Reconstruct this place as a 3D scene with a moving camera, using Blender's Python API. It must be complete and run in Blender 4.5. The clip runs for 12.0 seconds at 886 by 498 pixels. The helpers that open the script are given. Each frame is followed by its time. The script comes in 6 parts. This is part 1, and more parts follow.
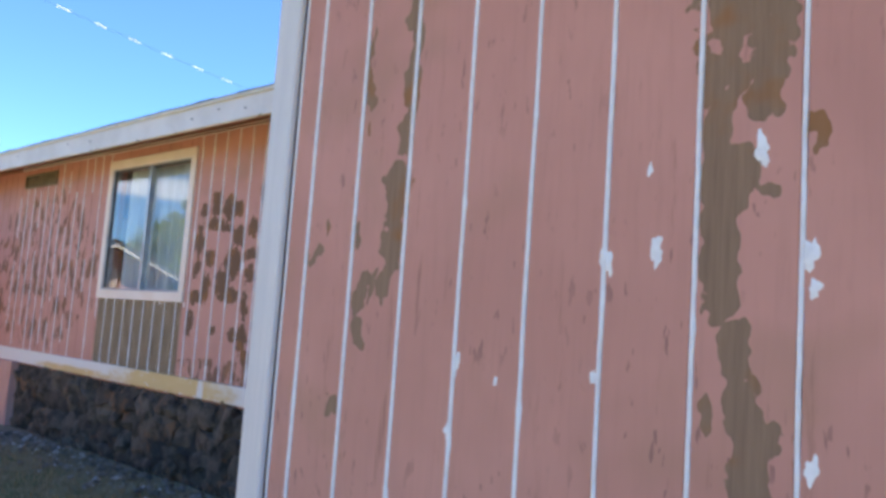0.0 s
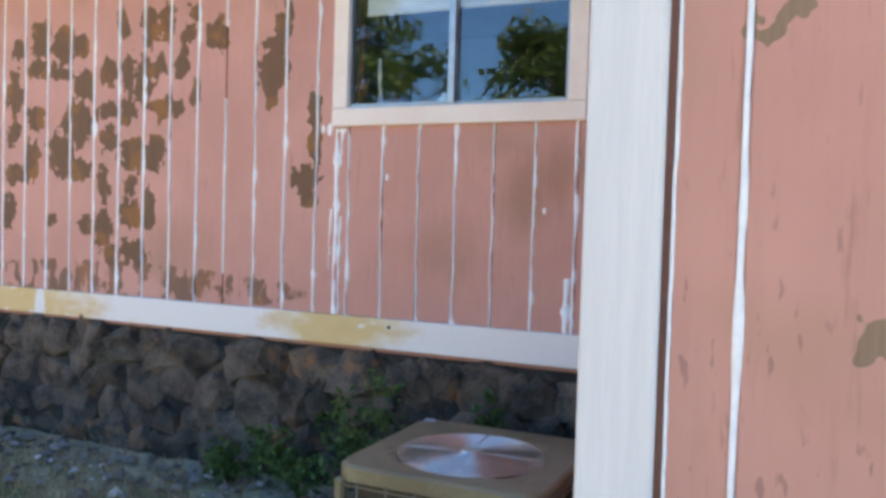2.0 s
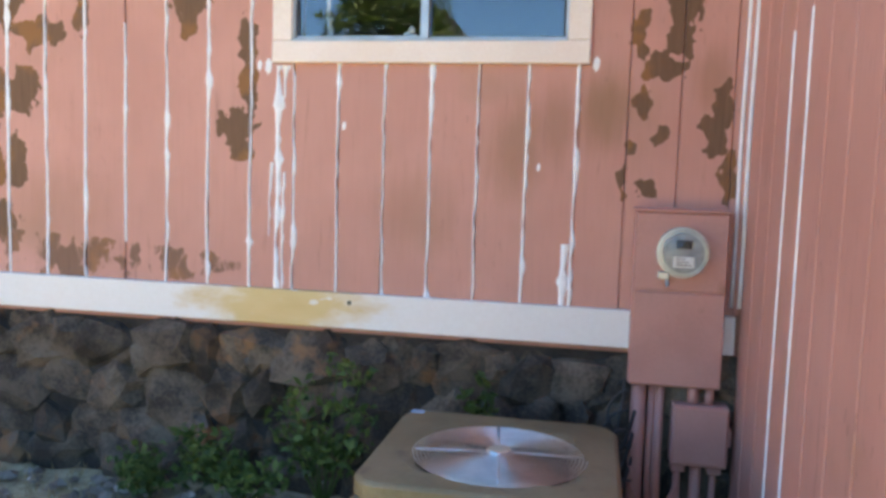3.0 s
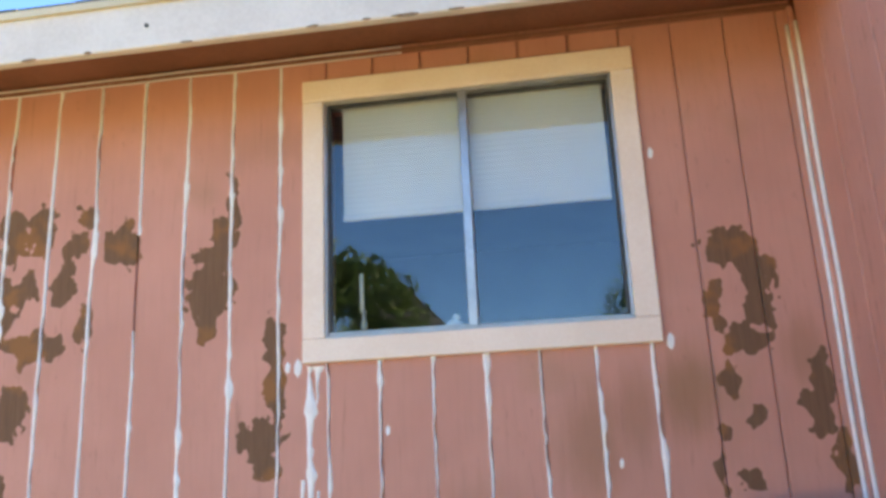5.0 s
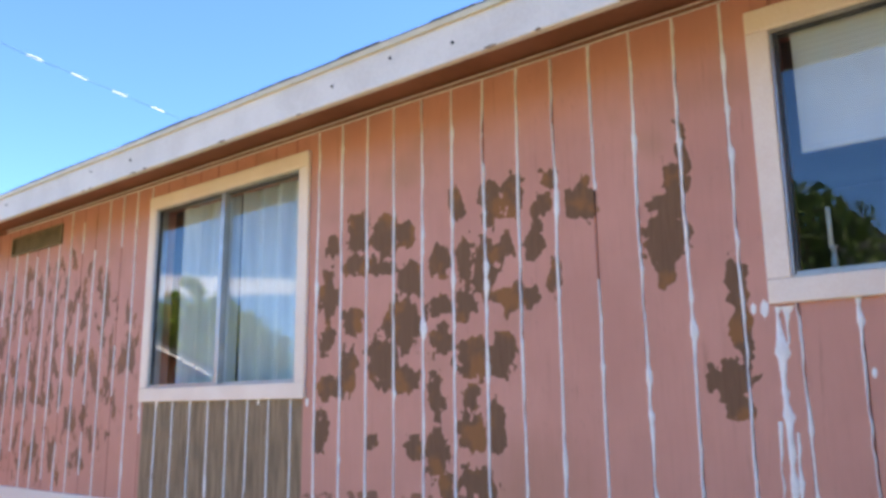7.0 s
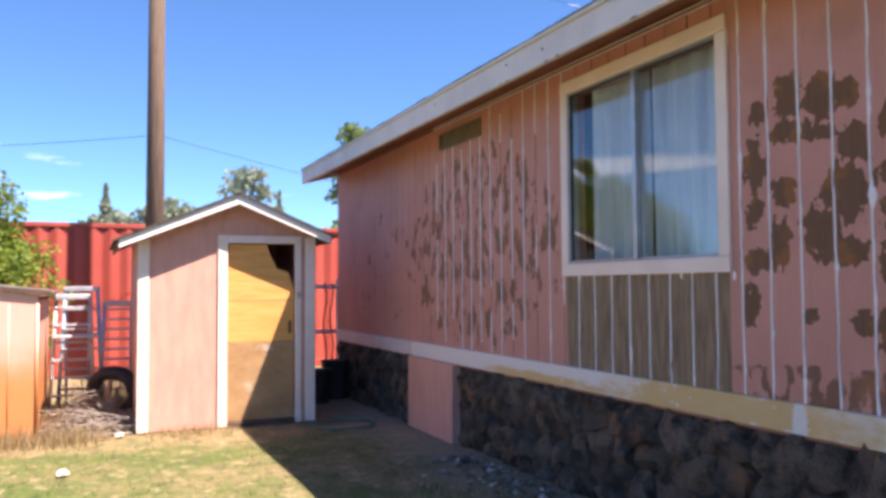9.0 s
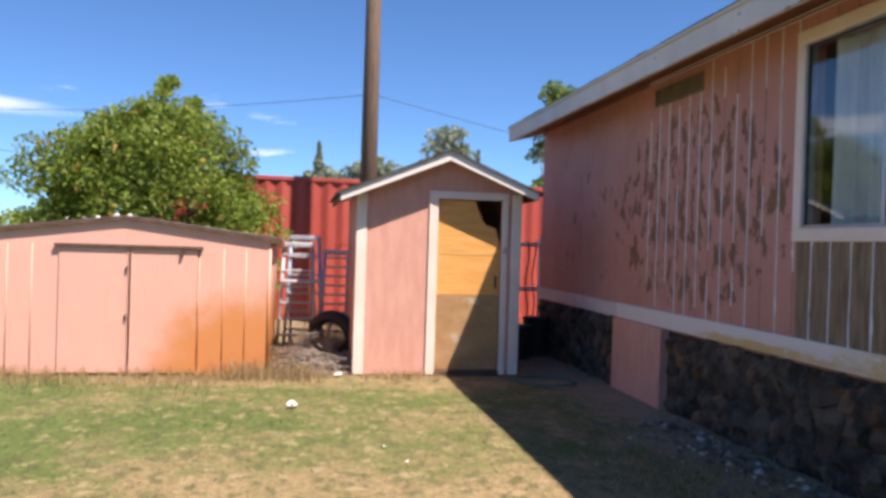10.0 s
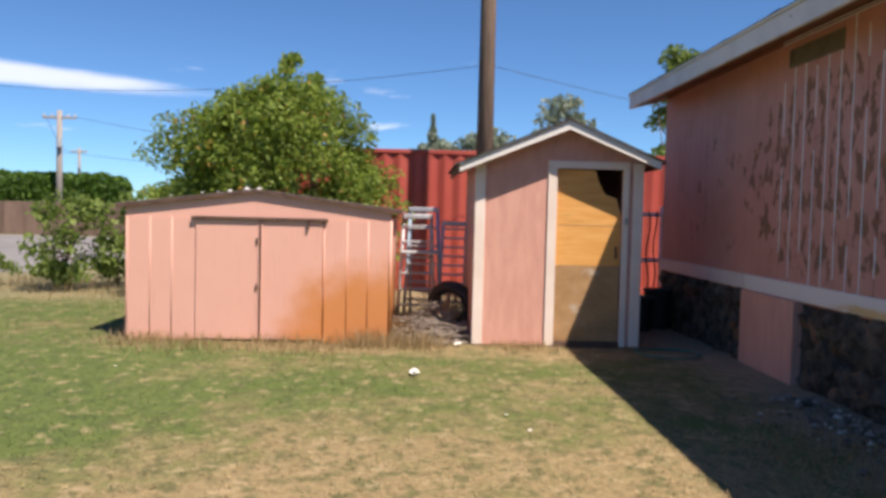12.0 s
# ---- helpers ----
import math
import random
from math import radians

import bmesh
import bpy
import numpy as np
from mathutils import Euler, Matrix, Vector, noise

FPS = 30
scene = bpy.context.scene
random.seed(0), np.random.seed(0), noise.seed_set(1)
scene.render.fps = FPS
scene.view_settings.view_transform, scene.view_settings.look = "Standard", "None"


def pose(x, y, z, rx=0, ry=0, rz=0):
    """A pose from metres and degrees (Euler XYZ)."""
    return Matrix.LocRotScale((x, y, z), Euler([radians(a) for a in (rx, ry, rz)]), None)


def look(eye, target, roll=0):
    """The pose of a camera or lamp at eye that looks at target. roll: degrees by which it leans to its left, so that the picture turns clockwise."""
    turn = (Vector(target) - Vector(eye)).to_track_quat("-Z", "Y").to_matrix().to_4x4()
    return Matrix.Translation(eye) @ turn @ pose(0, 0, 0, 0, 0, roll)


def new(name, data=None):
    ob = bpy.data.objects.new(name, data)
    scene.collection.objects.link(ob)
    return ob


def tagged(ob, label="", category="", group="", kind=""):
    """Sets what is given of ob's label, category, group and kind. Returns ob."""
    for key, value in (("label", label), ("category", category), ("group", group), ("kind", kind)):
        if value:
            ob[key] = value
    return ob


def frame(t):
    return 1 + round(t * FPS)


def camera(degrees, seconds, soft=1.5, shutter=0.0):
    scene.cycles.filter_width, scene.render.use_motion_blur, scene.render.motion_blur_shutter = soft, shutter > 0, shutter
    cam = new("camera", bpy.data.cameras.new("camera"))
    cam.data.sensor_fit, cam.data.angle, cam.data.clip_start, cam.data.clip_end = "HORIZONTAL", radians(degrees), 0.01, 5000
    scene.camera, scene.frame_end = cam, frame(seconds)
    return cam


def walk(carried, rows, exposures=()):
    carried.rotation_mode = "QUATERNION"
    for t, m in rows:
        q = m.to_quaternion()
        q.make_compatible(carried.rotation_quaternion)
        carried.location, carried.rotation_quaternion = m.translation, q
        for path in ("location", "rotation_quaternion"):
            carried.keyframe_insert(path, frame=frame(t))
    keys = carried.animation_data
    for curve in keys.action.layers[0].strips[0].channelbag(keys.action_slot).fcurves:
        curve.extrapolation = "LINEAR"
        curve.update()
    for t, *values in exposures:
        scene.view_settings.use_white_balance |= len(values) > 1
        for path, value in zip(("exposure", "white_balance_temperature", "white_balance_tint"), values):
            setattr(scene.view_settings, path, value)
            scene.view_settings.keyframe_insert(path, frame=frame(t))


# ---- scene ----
cam = camera(58.4, 12.0, soft=3.4)
PATH = [
    (0, (2.071, -3.839, 1.482), (0.743, -2.357, 1.682), 4.0),
    (0.5, (1.621, -3.77, 1.402), (0.318, -2.255, 1.465), 2.3),
    (1, (1.198, -3.765, 1.370), (0.009, -2.160, 1.345), 2.9),
    (1.5, (0.745, -3.606, 1.371), (-0.247, -1.87, 1.313), 2.0),
    (2, (0.263, -3.505, 1.386), (-0.552, -1.68, 1.318), 1.7),
    (2.5, (-0.147, -3.458, 1.39), (-0.751, -1.557, 1.238), 1.3),
    (2.7, (-0.34, -3.367, 1.389), (-0.841, -1.442, 1.177), 1.9),
    (4.3, (-0.921, -2.881, 1.43), (-0.949, -0.911, 1.776), -3.3),
    (4.5, (-0.959, -2.874, 1.455), (-1.033, -0.917, 1.863), -3.3),
    (5, (-0.983, -2.891, 1.509), (-1.252, -0.973, 2.009), -2.6),
    (5.5, (-0.999, -2.895, 1.505), (-1.448, -1.021, 2.043), -1.6),
    (6, (-1.047, -2.919, 1.498), (-1.737, -1.109, 1.996), -0.6),
    (6.5, (-1.053, -2.949, 1.524), (-2.013, -1.256, 1.984), -1.2),
    (7, (-1.047, -3.013, 1.503), (-2.281, -1.488, 1.893), -0.6),
    (7.2, (-1.067, -3.033, 1.488), (-2.394, -1.578, 1.836), -0.5),
    (8.8, (-1.145, -3.175, 1.491), (-2.924, -2.271, 1.613), -0.8),
    (9, (-1.138, -3.222, 1.486), (-2.965, -2.414, 1.581), -0.4),
    (9.5, (-1.165, -3.3, 1.47), (-3.093, -2.767, 1.497), 1.2),
    (10, (-1.174, -3.358, 1.458), (-3.144, -3.012, 1.447), 1.8),
    (10.5, (-1.156, -3.391, 1.457), (-3.149, -3.221, 1.419), 1.6),
    (11, (-1.172, -3.426, 1.435), (-3.171, -3.401, 1.377), 1.6),
    (11.5, (-1.175, -3.436, 1.452), (-3.173, -3.472, 1.37), 1.9),
    (12, (-1.167, -3.42, 1.446), (-3.164, -3.355, 1.356), 1.4),
]
SKY, SUN_POWER = 0.087, 4.4
EXPOSURES = [(0, 2.22, 7150, 17), (1.0, 2.54, 7550, 15), (2.0, 2.94, 8300, 13), (2.7, 3.24, 9500, 14), (4.3, 3.08, 8900, 14), (5.5, 2.84, 8300, 15),
             (6.5, 2.64, 7600, 18), (7.2, 2.44, 7450, 22), (8.8, 1.78, 7350, 25), (9.5, 1.27, 7300, 23), (10.5, 0.88, 7250, 20), (12, 0.72, 7300, 18)]
walk(cam, [(t, look(e, g, r)) for t, e, g, r in PATH], EXPOSURES)


# ---- world and sun ----
SUN = Vector((0.45, 0.385, 1.0)).normalized()
world = bpy.data.worlds.new("sky")
scene.world = world
world.use_nodes = True
wt = world.node_tree
wt.nodes.clear()


class Graph:
    """Small helper to write node trees as expressions."""

    def __init__(self, tree):
        self.tree = tree

    def node(self, kind, **props):
        n = self.tree.nodes.new(kind)
        for k, v in props.items():
            if k == "operation":
                n.operation = v
            elif k == "data_type":
                n.data_type = v
            elif k == "blend_type":
                n.blend_type = v
        return n

    def put(self, socket, value):
        if isinstance(value, bpy.types.NodeSocket):
            self.tree.links.new(value, socket)
        else:
            socket.default_value = value

    def math(self, op, a, b=0.0, clamp=False):
        n = self.node("ShaderNodeMath", operation=op)
        n.use_clamp = clamp
        self.put(n.inputs[0], a)
        self.put(n.inputs[1], b)
        return n.outputs[0]

    def vec(self, op, a, b=(0, 0, 0), c=None):
        n = self.node("ShaderNodeVectorMath", operation=op)
        self.put(n.inputs[0], a)
        self.put(n.inputs[1], b)
        if c is not None:
            self.put(n.inputs[2], c)
        return n.outputs["Value"] if op in ("LENGTH", "DISTANCE") else n.outputs[0]

    def mix(self, fac, a, b):
        n = self.node("ShaderNodeMix", data_type="RGBA")
        self.put(n.inputs[0], fac)
        for i, v in ((6, a), (7, b)):
            self.put(n.inputs[i], v if isinstance(v, bpy.types.NodeSocket) else (*v[:3], 1))
        return n.outputs[2]

    def noise(self, vector, scale, detail=3.0, rough=0.55, out="Fac"):
        n = self.node("ShaderNodeTexNoise")
        self.put(n.inputs["Vector"], vector)
        n.inputs["Scale"].default_value = scale
        n.inputs["Detail"].default_value = detail
        n.inputs["Roughness"].default_value = rough
        return n.outputs[out]

    def step(self, value, lo, hi):
        n = self.node("ShaderNodeMapRange")
        n.interpolation_type = "SMOOTHSTEP"
        self.put(n.inputs["Value"], value)
        n.inputs["From Min"].default_value, n.inputs["From Max"].default_value = lo, hi
        return n.outputs[0]

    def xyz(self, v):
        n = self.node("ShaderNodeSeparateXYZ")
        self.put(n.inputs[0], v)
        return n.outputs

    def place(self):
        return self.node("ShaderNodeNewGeometry").outputs["Position"]

    def bump(self, height, strength, distance=0.01):
        n = self.node("ShaderNodeBump")
        n.inputs["Strength"].default_value = strength
        n.inputs["Distance"].default_value = distance
        self.put(n.inputs["Height"], height)
        return n.outputs[0]


g = Graph(wt)
sky = g.node("ShaderNodeTexSky")
sky.sky_type = "NISHITA"
sky.sun_disc = False
sky.sun_elevation = math.asin(SUN.z)
sky.sun_rotation = math.atan2(SUN.x, SUN.y)
sky.altitude, sky.air_density, sky.dust_density, sky.ozone_density = 1500, 0.85, 0.12, 3.0
way = g.node("ShaderNodeTexCoord").outputs["Generated"]
dx, dy, dz = g.xyz(way)
heading = g.math("ARCTAN2", g.math("MULTIPLY", dx, -1.0), dy)
wisp = g.noise(g.vec("MULTIPLY", way, (6, 6, 40)), 1.0, 4.0)
# one long thin cloud streak, and faint flecks low over the horizon
ea = g.math("DIVIDE", g.math("SUBTRACT", heading, 2.12), 0.30)
rise = g.math("ADD", 0.140, g.math("MULTIPLY", g.math("SUBTRACT", heading, 2.0), 0.028))
eb = g.math("DIVIDE", g.math("SUBTRACT", dz, rise), 0.0145)
ell = g.math("ADD", g.math("MULTIPLY", ea, ea), g.math("MULTIPLY", eb, eb))
streak = g.step(g.math("ADD", ell, g.math("MULTIPLY", g.math("SUBTRACT", wisp, 0.5), 1.6)), 1.15, 0.25)
fleck = g.noise(g.vec("MULTIPLY", way, (7, 7, 34)), 1.0, 5.0)
low = g.math("MULTIPLY", g.step(dz, 0.20, 0.13), g.step(dz, 0.05, 0.10))
flecks = g.math("MULTIPLY", g.step(fleck, 0.60, 0.72), low)
cover = g.math("MAXIMUM", g.math("MULTIPLY", streak, 0.55), g.math("MULTIPLY", flecks, 0.38))
tint = g.node("ShaderNodeMix", data_type="RGBA")
tint.blend_type = "MULTIPLY"
tint.inputs[0].default_value = 1.0
g.put(tint.inputs[6], sky.outputs[0])
tint.inputs[7].default_value = (0.46, 0.79, 1.06, 1)
cloud = g.mix(cover, tint.outputs[2], (9.5, 10.0, 11.0))
bg = g.node("ShaderNodeBackground")
g.put(bg.inputs[0], cloud)
bg.inputs[1].default_value = SKY
wo = g.node("ShaderNodeOutputWorld")
wt.links.new(bg.outputs[0], wo.inputs[0])

lamp = bpy.data.lights.new("sun", "SUN")
lamp.energy, lamp.angle, lamp.color = SUN_POWER, radians(0.53), (1.0, 0.94, 0.85)
new("sun", lamp).matrix_world = look((20, 20, 40), Vector((20, 20, 40)) - SUN)


# ---- materials ----
def material(name):
    m = bpy.data.materials.new(name)
    m.use_nodes = True
    m.node_tree.nodes.clear()
    q = Graph(m.node_tree)
    b = q.node("ShaderNodeBsdfPrincipled")
    o = q.node("ShaderNodeOutputMaterial")
    m.node_tree.links.new(b.outputs[0], o.inputs[0])
    return m, q, b


def plain(name, c1, c2, rough=0.7, scale=6.0, stretch=(1, 1, 1), fine=60.0, bump=0.25, depth=0.004, metal=0.0,
          dirt=None, dirt_from=0.62, each=0.0):
    """A surface of two mixed tones, with grain, fine relief and, if given, dirt stains."""
    m, q, b = material(name)
    p = q.vec("MULTIPLY", q.place(), stretch)
    big, small = q.noise(p, scale, 4.0), q.noise(p, fine, 3.0)
    both = q.math("ADD", q.math("MULTIPLY", big, 0.65), q.math("MULTIPLY", small, 0.35))
    col = q.mix(q.step(both, 0.36, 0.64), c1, c2)
    if dirt:
        col = q.mix(q.step(q.noise(q.vec("ADD", p, (7, 3, 5)), scale * 0.6, 5.0, 0.65), dirt_from, dirt_from + 0.12), col, dirt)
    if each:
        r = q.node("ShaderNodeObjectInfo").outputs["Random"]
        h = q.node("ShaderNodeHueSaturation")
        q.put(h.inputs["Value"], q.math("ADD", 1 - each / 2, q.math("MULTIPLY", r, each)))
        q.put(h.inputs["Color"], col)
        col = h.outputs[0]
    q.put(b.inputs["Base Color"], col)
    q.put(b.inputs["Roughness"], q.math("ADD", rough - 0.06, q.math("MULTIPLY", small, 0.12)))
    b.inputs["Metallic"].default_value = metal
    if bump:
        q.put(b.inputs["Normal"], q.bump(both, bump, depth))
    return m


def siding_paint(name, blobs, fields=(), streaky=0.5, dark=(0.095, 0.046, 0.027), light=(0.25, 0.138, 0.080), stains=(), scuffs=0.25):
    """Faded pink paint on grained plywood. blobs: bare spots (along, up, half width, half height); fields: wide zones of
    small peeled flecks (along, up, half width, half height, amount)."""
    m, q, b = material(name)
    pos = q.place()
    fine = q.noise(q.vec("MULTIPLY", pos, (60, 60, 4)), 1.0, 4.0, 0.6)
    broad = q.noise(pos, 1.7, 4.0)
    dust = q.noise(q.vec("MULTIPLY", pos, (22, 22, 2.2)), 1.0, 4.0, 0.65)
    paint = q.mix(q.step(broad, 0.3, 0.7), (0.53, 0.248, 0.198), (0.60, 0.292, 0.236))
    paint = q.mix(q.math("MULTIPLY", q.step(fine, 0.45, 0.75), 0.22), paint, (0.40, 0.19, 0.15))
    paint = q.mix(q.math("MULTIPLY", q.step(dust, 0.60, 0.74), streaky), paint, (0.30, 0.135, 0.095))
    fade = q.noise(q.vec("ADD", pos, (4, 9, 2)), 2.6, 2.0)
    paint = q.mix(q.math("MULTIPLY", q.step(fade, 0.58, 0.78), 0.45), paint, (0.38, 0.21, 0.13))
    # small scuffs and flecks, in drifts
    scuff = q.noise(q.vec("MULTIPLY", pos, (46, 46, 13)), 1.0, 2.5, 0.6)
    drift = q.step(q.noise(q.vec("ADD", pos, (2, 5, 8)), 3.1, 2.0), 0.40, 0.62)
    scuff = q.math("MULTIPLY", q.step(scuff, 0.62, 0.68), drift)
    paint = q.mix(q.math("MULTIPLY", scuff, scuffs), paint, (0.27, 0.125, 0.105))
    mottle = q.step(q.noise(q.vec("MULTIPLY", pos, (1, 1, 0.6)), 9.0, 3.0, 0.6), 0.35, 0.70)
    paint = q.mix(q.math("MULTIPLY", mottle, 0.16), paint, (0.46, 0.225, 0.185))
    # soft brown water stains
    for x, z, rx, rz, amount in stains:
        d = q.vec("LENGTH", q.vec("MULTIPLY", q.vec("SUBTRACT", pos, (x, 0, z)), (1 / rx, 0, 1 / rz)))
        d = q.math("ADD", d, q.math("MULTIPLY", q.math("SUBTRACT", dust, 0.5), 0.9))
        paint = q.mix(q.math("MULTIPLY", q.step(d, 1.1, 0.2), amount), paint, (0.30, 0.145, 0.075))
    # bare wood
    warp = q.noise(q.vec("MULTIPLY", pos, (1, 1, 0.8)), 11.0, 2.5, 0.6, "Color")
    p = q.vec("MULTIPLY_ADD", q.vec("SUBTRACT", warp, (0.5, 0.5, 0.5)), (0.13, 0.0, 0.14), q.vec("MULTIPLY", pos, (1, 0, 1)))
    near = None
    for x, z, rx, rz in blobs:
        d = q.vec("LENGTH", q.vec("MULTIPLY", q.vec("SUBTRACT", p, (x, 0, z)), (1 / rx, 0, 1 / rz)))
        if near is None:
            near = d
        else:
            soft = q.node("ShaderNodeMath", operation="SMOOTH_MIN")
            q.put(soft.inputs[0], near)
            q.put(soft.inputs[1], d)
            soft.inputs[2].default_value = 0.30
            near = soft.outputs[0]
    ragged = q.noise(q.vec("MULTIPLY", pos, (1, 1, 0.8)), 24.0, 1.6, 0.55)
    near = q.math("ADD", near, q.math("MULTIPLY", q.math("SUBTRACT", ragged, 0.5), 1.9))
    bare = q.step(near, 1.24, 1.14)
    for x, z, rx, rz, amount in fields:
        d = q.vec("LENGTH", q.vec("MULTIPLY", q.vec("SUBTRACT", pos, (x, 0, z)), (1 / rx, 0, 1 / rz)))
        spots = q.noise(q.vec("MULTIPLY", q.vec("ADD", p, (x, 0, 3)), (9.0, 1, 4.2)), 1.0, 3.0, 0.55)
        lift = q.math("ADD", spots, q.math("MULTIPLY", q.step(d, 0.82, 1.06), -0.35))
        bare = q.math("MAXIMUM", bare, q.math("MULTIPLY", q.step(lift, 0.99 - amount, 1.05 - amount), 0.85))
    grain = q.noise(q.vec("MULTIPLY", pos, (90, 90, 5)), 1.0, 5.0, 0.65)
    wood = q.mix(grain, dark, light)
    rusty = q.step(q.noise(pos, 5.3, 3.0), 0.50, 0.64)
    wood = q.mix(q.math("MULTIPLY", rusty, 0.7), wood, (0.31, 0.13, 0.042))
    col = q.mix(bare, paint, wood)
    q.put(b.inputs["Base Color"], col)
    q.put(b.inputs["Roughness"], q.math("ADD", 0.62, q.math("MULTIPLY", bare, 0.25)))
    h = q.math("ADD", q.math("MULTIPLY", fine, 0.35), q.math("MULTIPLY", q.math("SUBTRACT", 1.0, bare), 0.6))
    q.put(b.inputs["Normal"], q.bump(h, 0.35, 0.0025))
    return m


PEELED_A = [(-4.08, 2.44, .074, .098), (-3.87, 2.40, .083, .105), (-3.73, 2.39, .053, .062), (-4.28, 2.39, .047, .056),
            (-4.06, 2.26, .131, .043), (-3.89, 2.23, .084, .026), (-4.31, 2.12, .057, .132), (-3.71, 2.15, .073, .081),
            (-3.50, 2.21, .069, .069), (-3.35, 2.19, .046, .114), (-3.23, 2.15, .056, .129), (-3.13, 2.22, .053, .055),
            (-3.40, 2.49, .040, .069), (-3.18, 2.46, .065, .094), (-3.06, 2.48, .042, .111), (-2.92, 2.40, .044, .057),
            (-2.86, 2.52, .040, .036), (-2.69, 2.39, .063, .082), (-2.95, 2.24, .044, .080), (-2.85, 2.07, .033, .077)]
PEELED_B = [(-3.09, 1.99, .083, .050), (-2.97, 1.98, .040, .043), (-3.51, 1.99, .073, .043), (-3.35, 1.99, .064, .066),
            (-3.75, 1.92, .117, .119), (-4.12, 1.96, .065, .060), (-4.32, 1.87, .053, .064), (-3.89, 1.75, .095, .110),
            (-3.76, 1.64, .116, .059), (-3.50, 1.82, .072, .066), (-3.29, 1.72, .110, .081), (-3.14, 1.74, .063, .088),
            (-4.15, 1.70, .059, .104), (-4.29, 1.61, .092, .053), (-3.54, 1.56, .044, .112), (-3.32, 1.54, .045, .054),
            (-3.32, 1.38, .077, .079), (-3.19, 1.40, .042, .103), (-3.54, 1.28, .071, .108), (-3.68, 1.30, .051, .056),
            (-3.96, 1.34, .036, .044), (-4.35, 1.38, .053, .104), (-3.29, 1.15, .097, .060), (-3.47, 1.12, .046, .054)]
PEELED_C = [(-2.23, 2.51, .022, .121), (-2.28, 2.37, .045, .095), (-2.32, 2.19, .078, .126), (-2.33, 2.03, .034, .063),
            (-2.07, 1.99, .037, .055), (-2.05, 1.81, .032, .168), (-2.10, 1.58, .071, .071), (-2.08, 1.48, .044, .040),
            (-0.34, 2.18, .085, .062), (-0.28, 2.10, .036, .080), (-0.23, 2.09, .030, .046), (-0.42, 1.98, .026, .075),
            (-0.27, 1.97, .040, .080), (-0.36, 1.85, .050, .050), (-0.31, 1.82, .044, .030), (-0.41, 1.72, .030, .048),
            (-0.33, 1.58, .030, .032), (-0.45, 1.52, .016, .040), (-0.37, 1.38, .034, .042), (-0.47, 1.40, .014, .060),
            (-0.10, 1.70, .040, .070), (-0.13, 1.60, .040, .070), (-0.07, 1.45, .026, .085)]
PEELED_WING = [(1.47, 2.14, 0.069, 0.077), (1.55, 2.05, 0.034, 0.077), (1.45, 2.02, 0.043, 0.052), (1.53, 1.97, 0.028, 0.029), (1.45, 1.91, 0.024, 0.052),
               (1.46, 1.8, 0.036, 0.069), (1.51, 1.84, 0.026, 0.034), (1.545, 1.8, 0.017, 0.014), (1.45, 1.68, 0.033, 0.077), (1.455, 1.57, 0.034, 0.052),
               (1.49, 1.47, 0.029, 0.060), (1.51, 1.37, 0.033, 0.052), (1.54, 1.32, 0.029, 0.034), (1.52, 1.25, 0.022, 0.031), (1.43, 1.37, 0.011, 0.028),
               (1.615, 1.89, 0.019, 0.033), (0.585, 2.25, 0.019, 0.172), (0.58, 2.02, 0.017, 0.103), (0.555, 1.84, 0.040, 0.077), (0.55, 1.7, 0.036, 0.052),
               (0.535, 1.6, 0.022, 0.052), (0.487, 1.58, 0.011, 0.040), (0.44, 1.55, 0.029, 0.048), (0.445, 1.48, 0.019, 0.034), (0.355, 1.25, 0.021, 0.028),
               (0.425, 1.74, 0.012, 0.031), (0.24, 1.69, 0.026, 0.021), (0.215, 1.655, 0.014, 0.019), (0.275, 1.75, 0.010, 0.021), (0.42, 2.2, 0.014, 0.138)]

M_SIDE_A = siding_paint("faded_pink_siding", PEELED_A + PEELED_B + PEELED_C,
                        [(-7.75, 1.85, 1.75, 1.05, 0.485), (-10.3, 1.7, 1.2, 0.8, 0.385), (-3.4, 0.98, 1.5, 0.13, 0.52)],
                        stains=[(-0.555, 1.68, 0.13, 0.22, 0.75), (-0.90, 1.52, 0.16, 0.26, 0.6), (-0.74, 1.62, 0.10, 0.20, 0.5), (-1.30, 1.25, 0.22, 0.22, 0.35),
                                (-0.15, 1.80, 0.10, 0.16, 0.5), (-1.9, 2.75, 0.5, 0.12, 0.25), (-3.0, 1.2, 0.4, 0.25, 0.3)])
M_SIDE_C = siding_paint("faded_pink_wing_siding", PEELED_WING, [(0.3, 1.0, 0.5, 0.35, 0.335)], 0.7, (0.155, 0.092, 0.060), (0.37, 0.240, 0.155), scuffs=0.8)
M_SIDE_D = siding_paint("worn_pink_siding", [(9, 9, .1, .1)], [], 0.6, scuffs=0.5)
M_BARE = plain("bare_grey_plywood", (0.16, 0.112, 0.07), (0.33, 0.235, 0.15), 0.85, 3, (8, 8, 1), 70, 0.4, 0.003)
M_GROOVE = plain("groove_paint", (0.37, 0.175, 0.135), (0.45, 0.22, 0.17), 0.75)
M_WHITE = plain("white_trim_paint", (0.60, 0.575, 0.55), (0.70, 0.675, 0.65), 0.55, 3, (1, 1, 1), 80, 0.2, 0.002,
                dirt=(0.55, 0.50, 0.43), dirt_from=0.66)
M_CORNER = plain("chalky_white_board_paint", (0.60, 0.60, 0.61), (0.68, 0.67, 0.67), 0.5, 2, (12, 12, 0.5), 30, 0.08, 0.002)
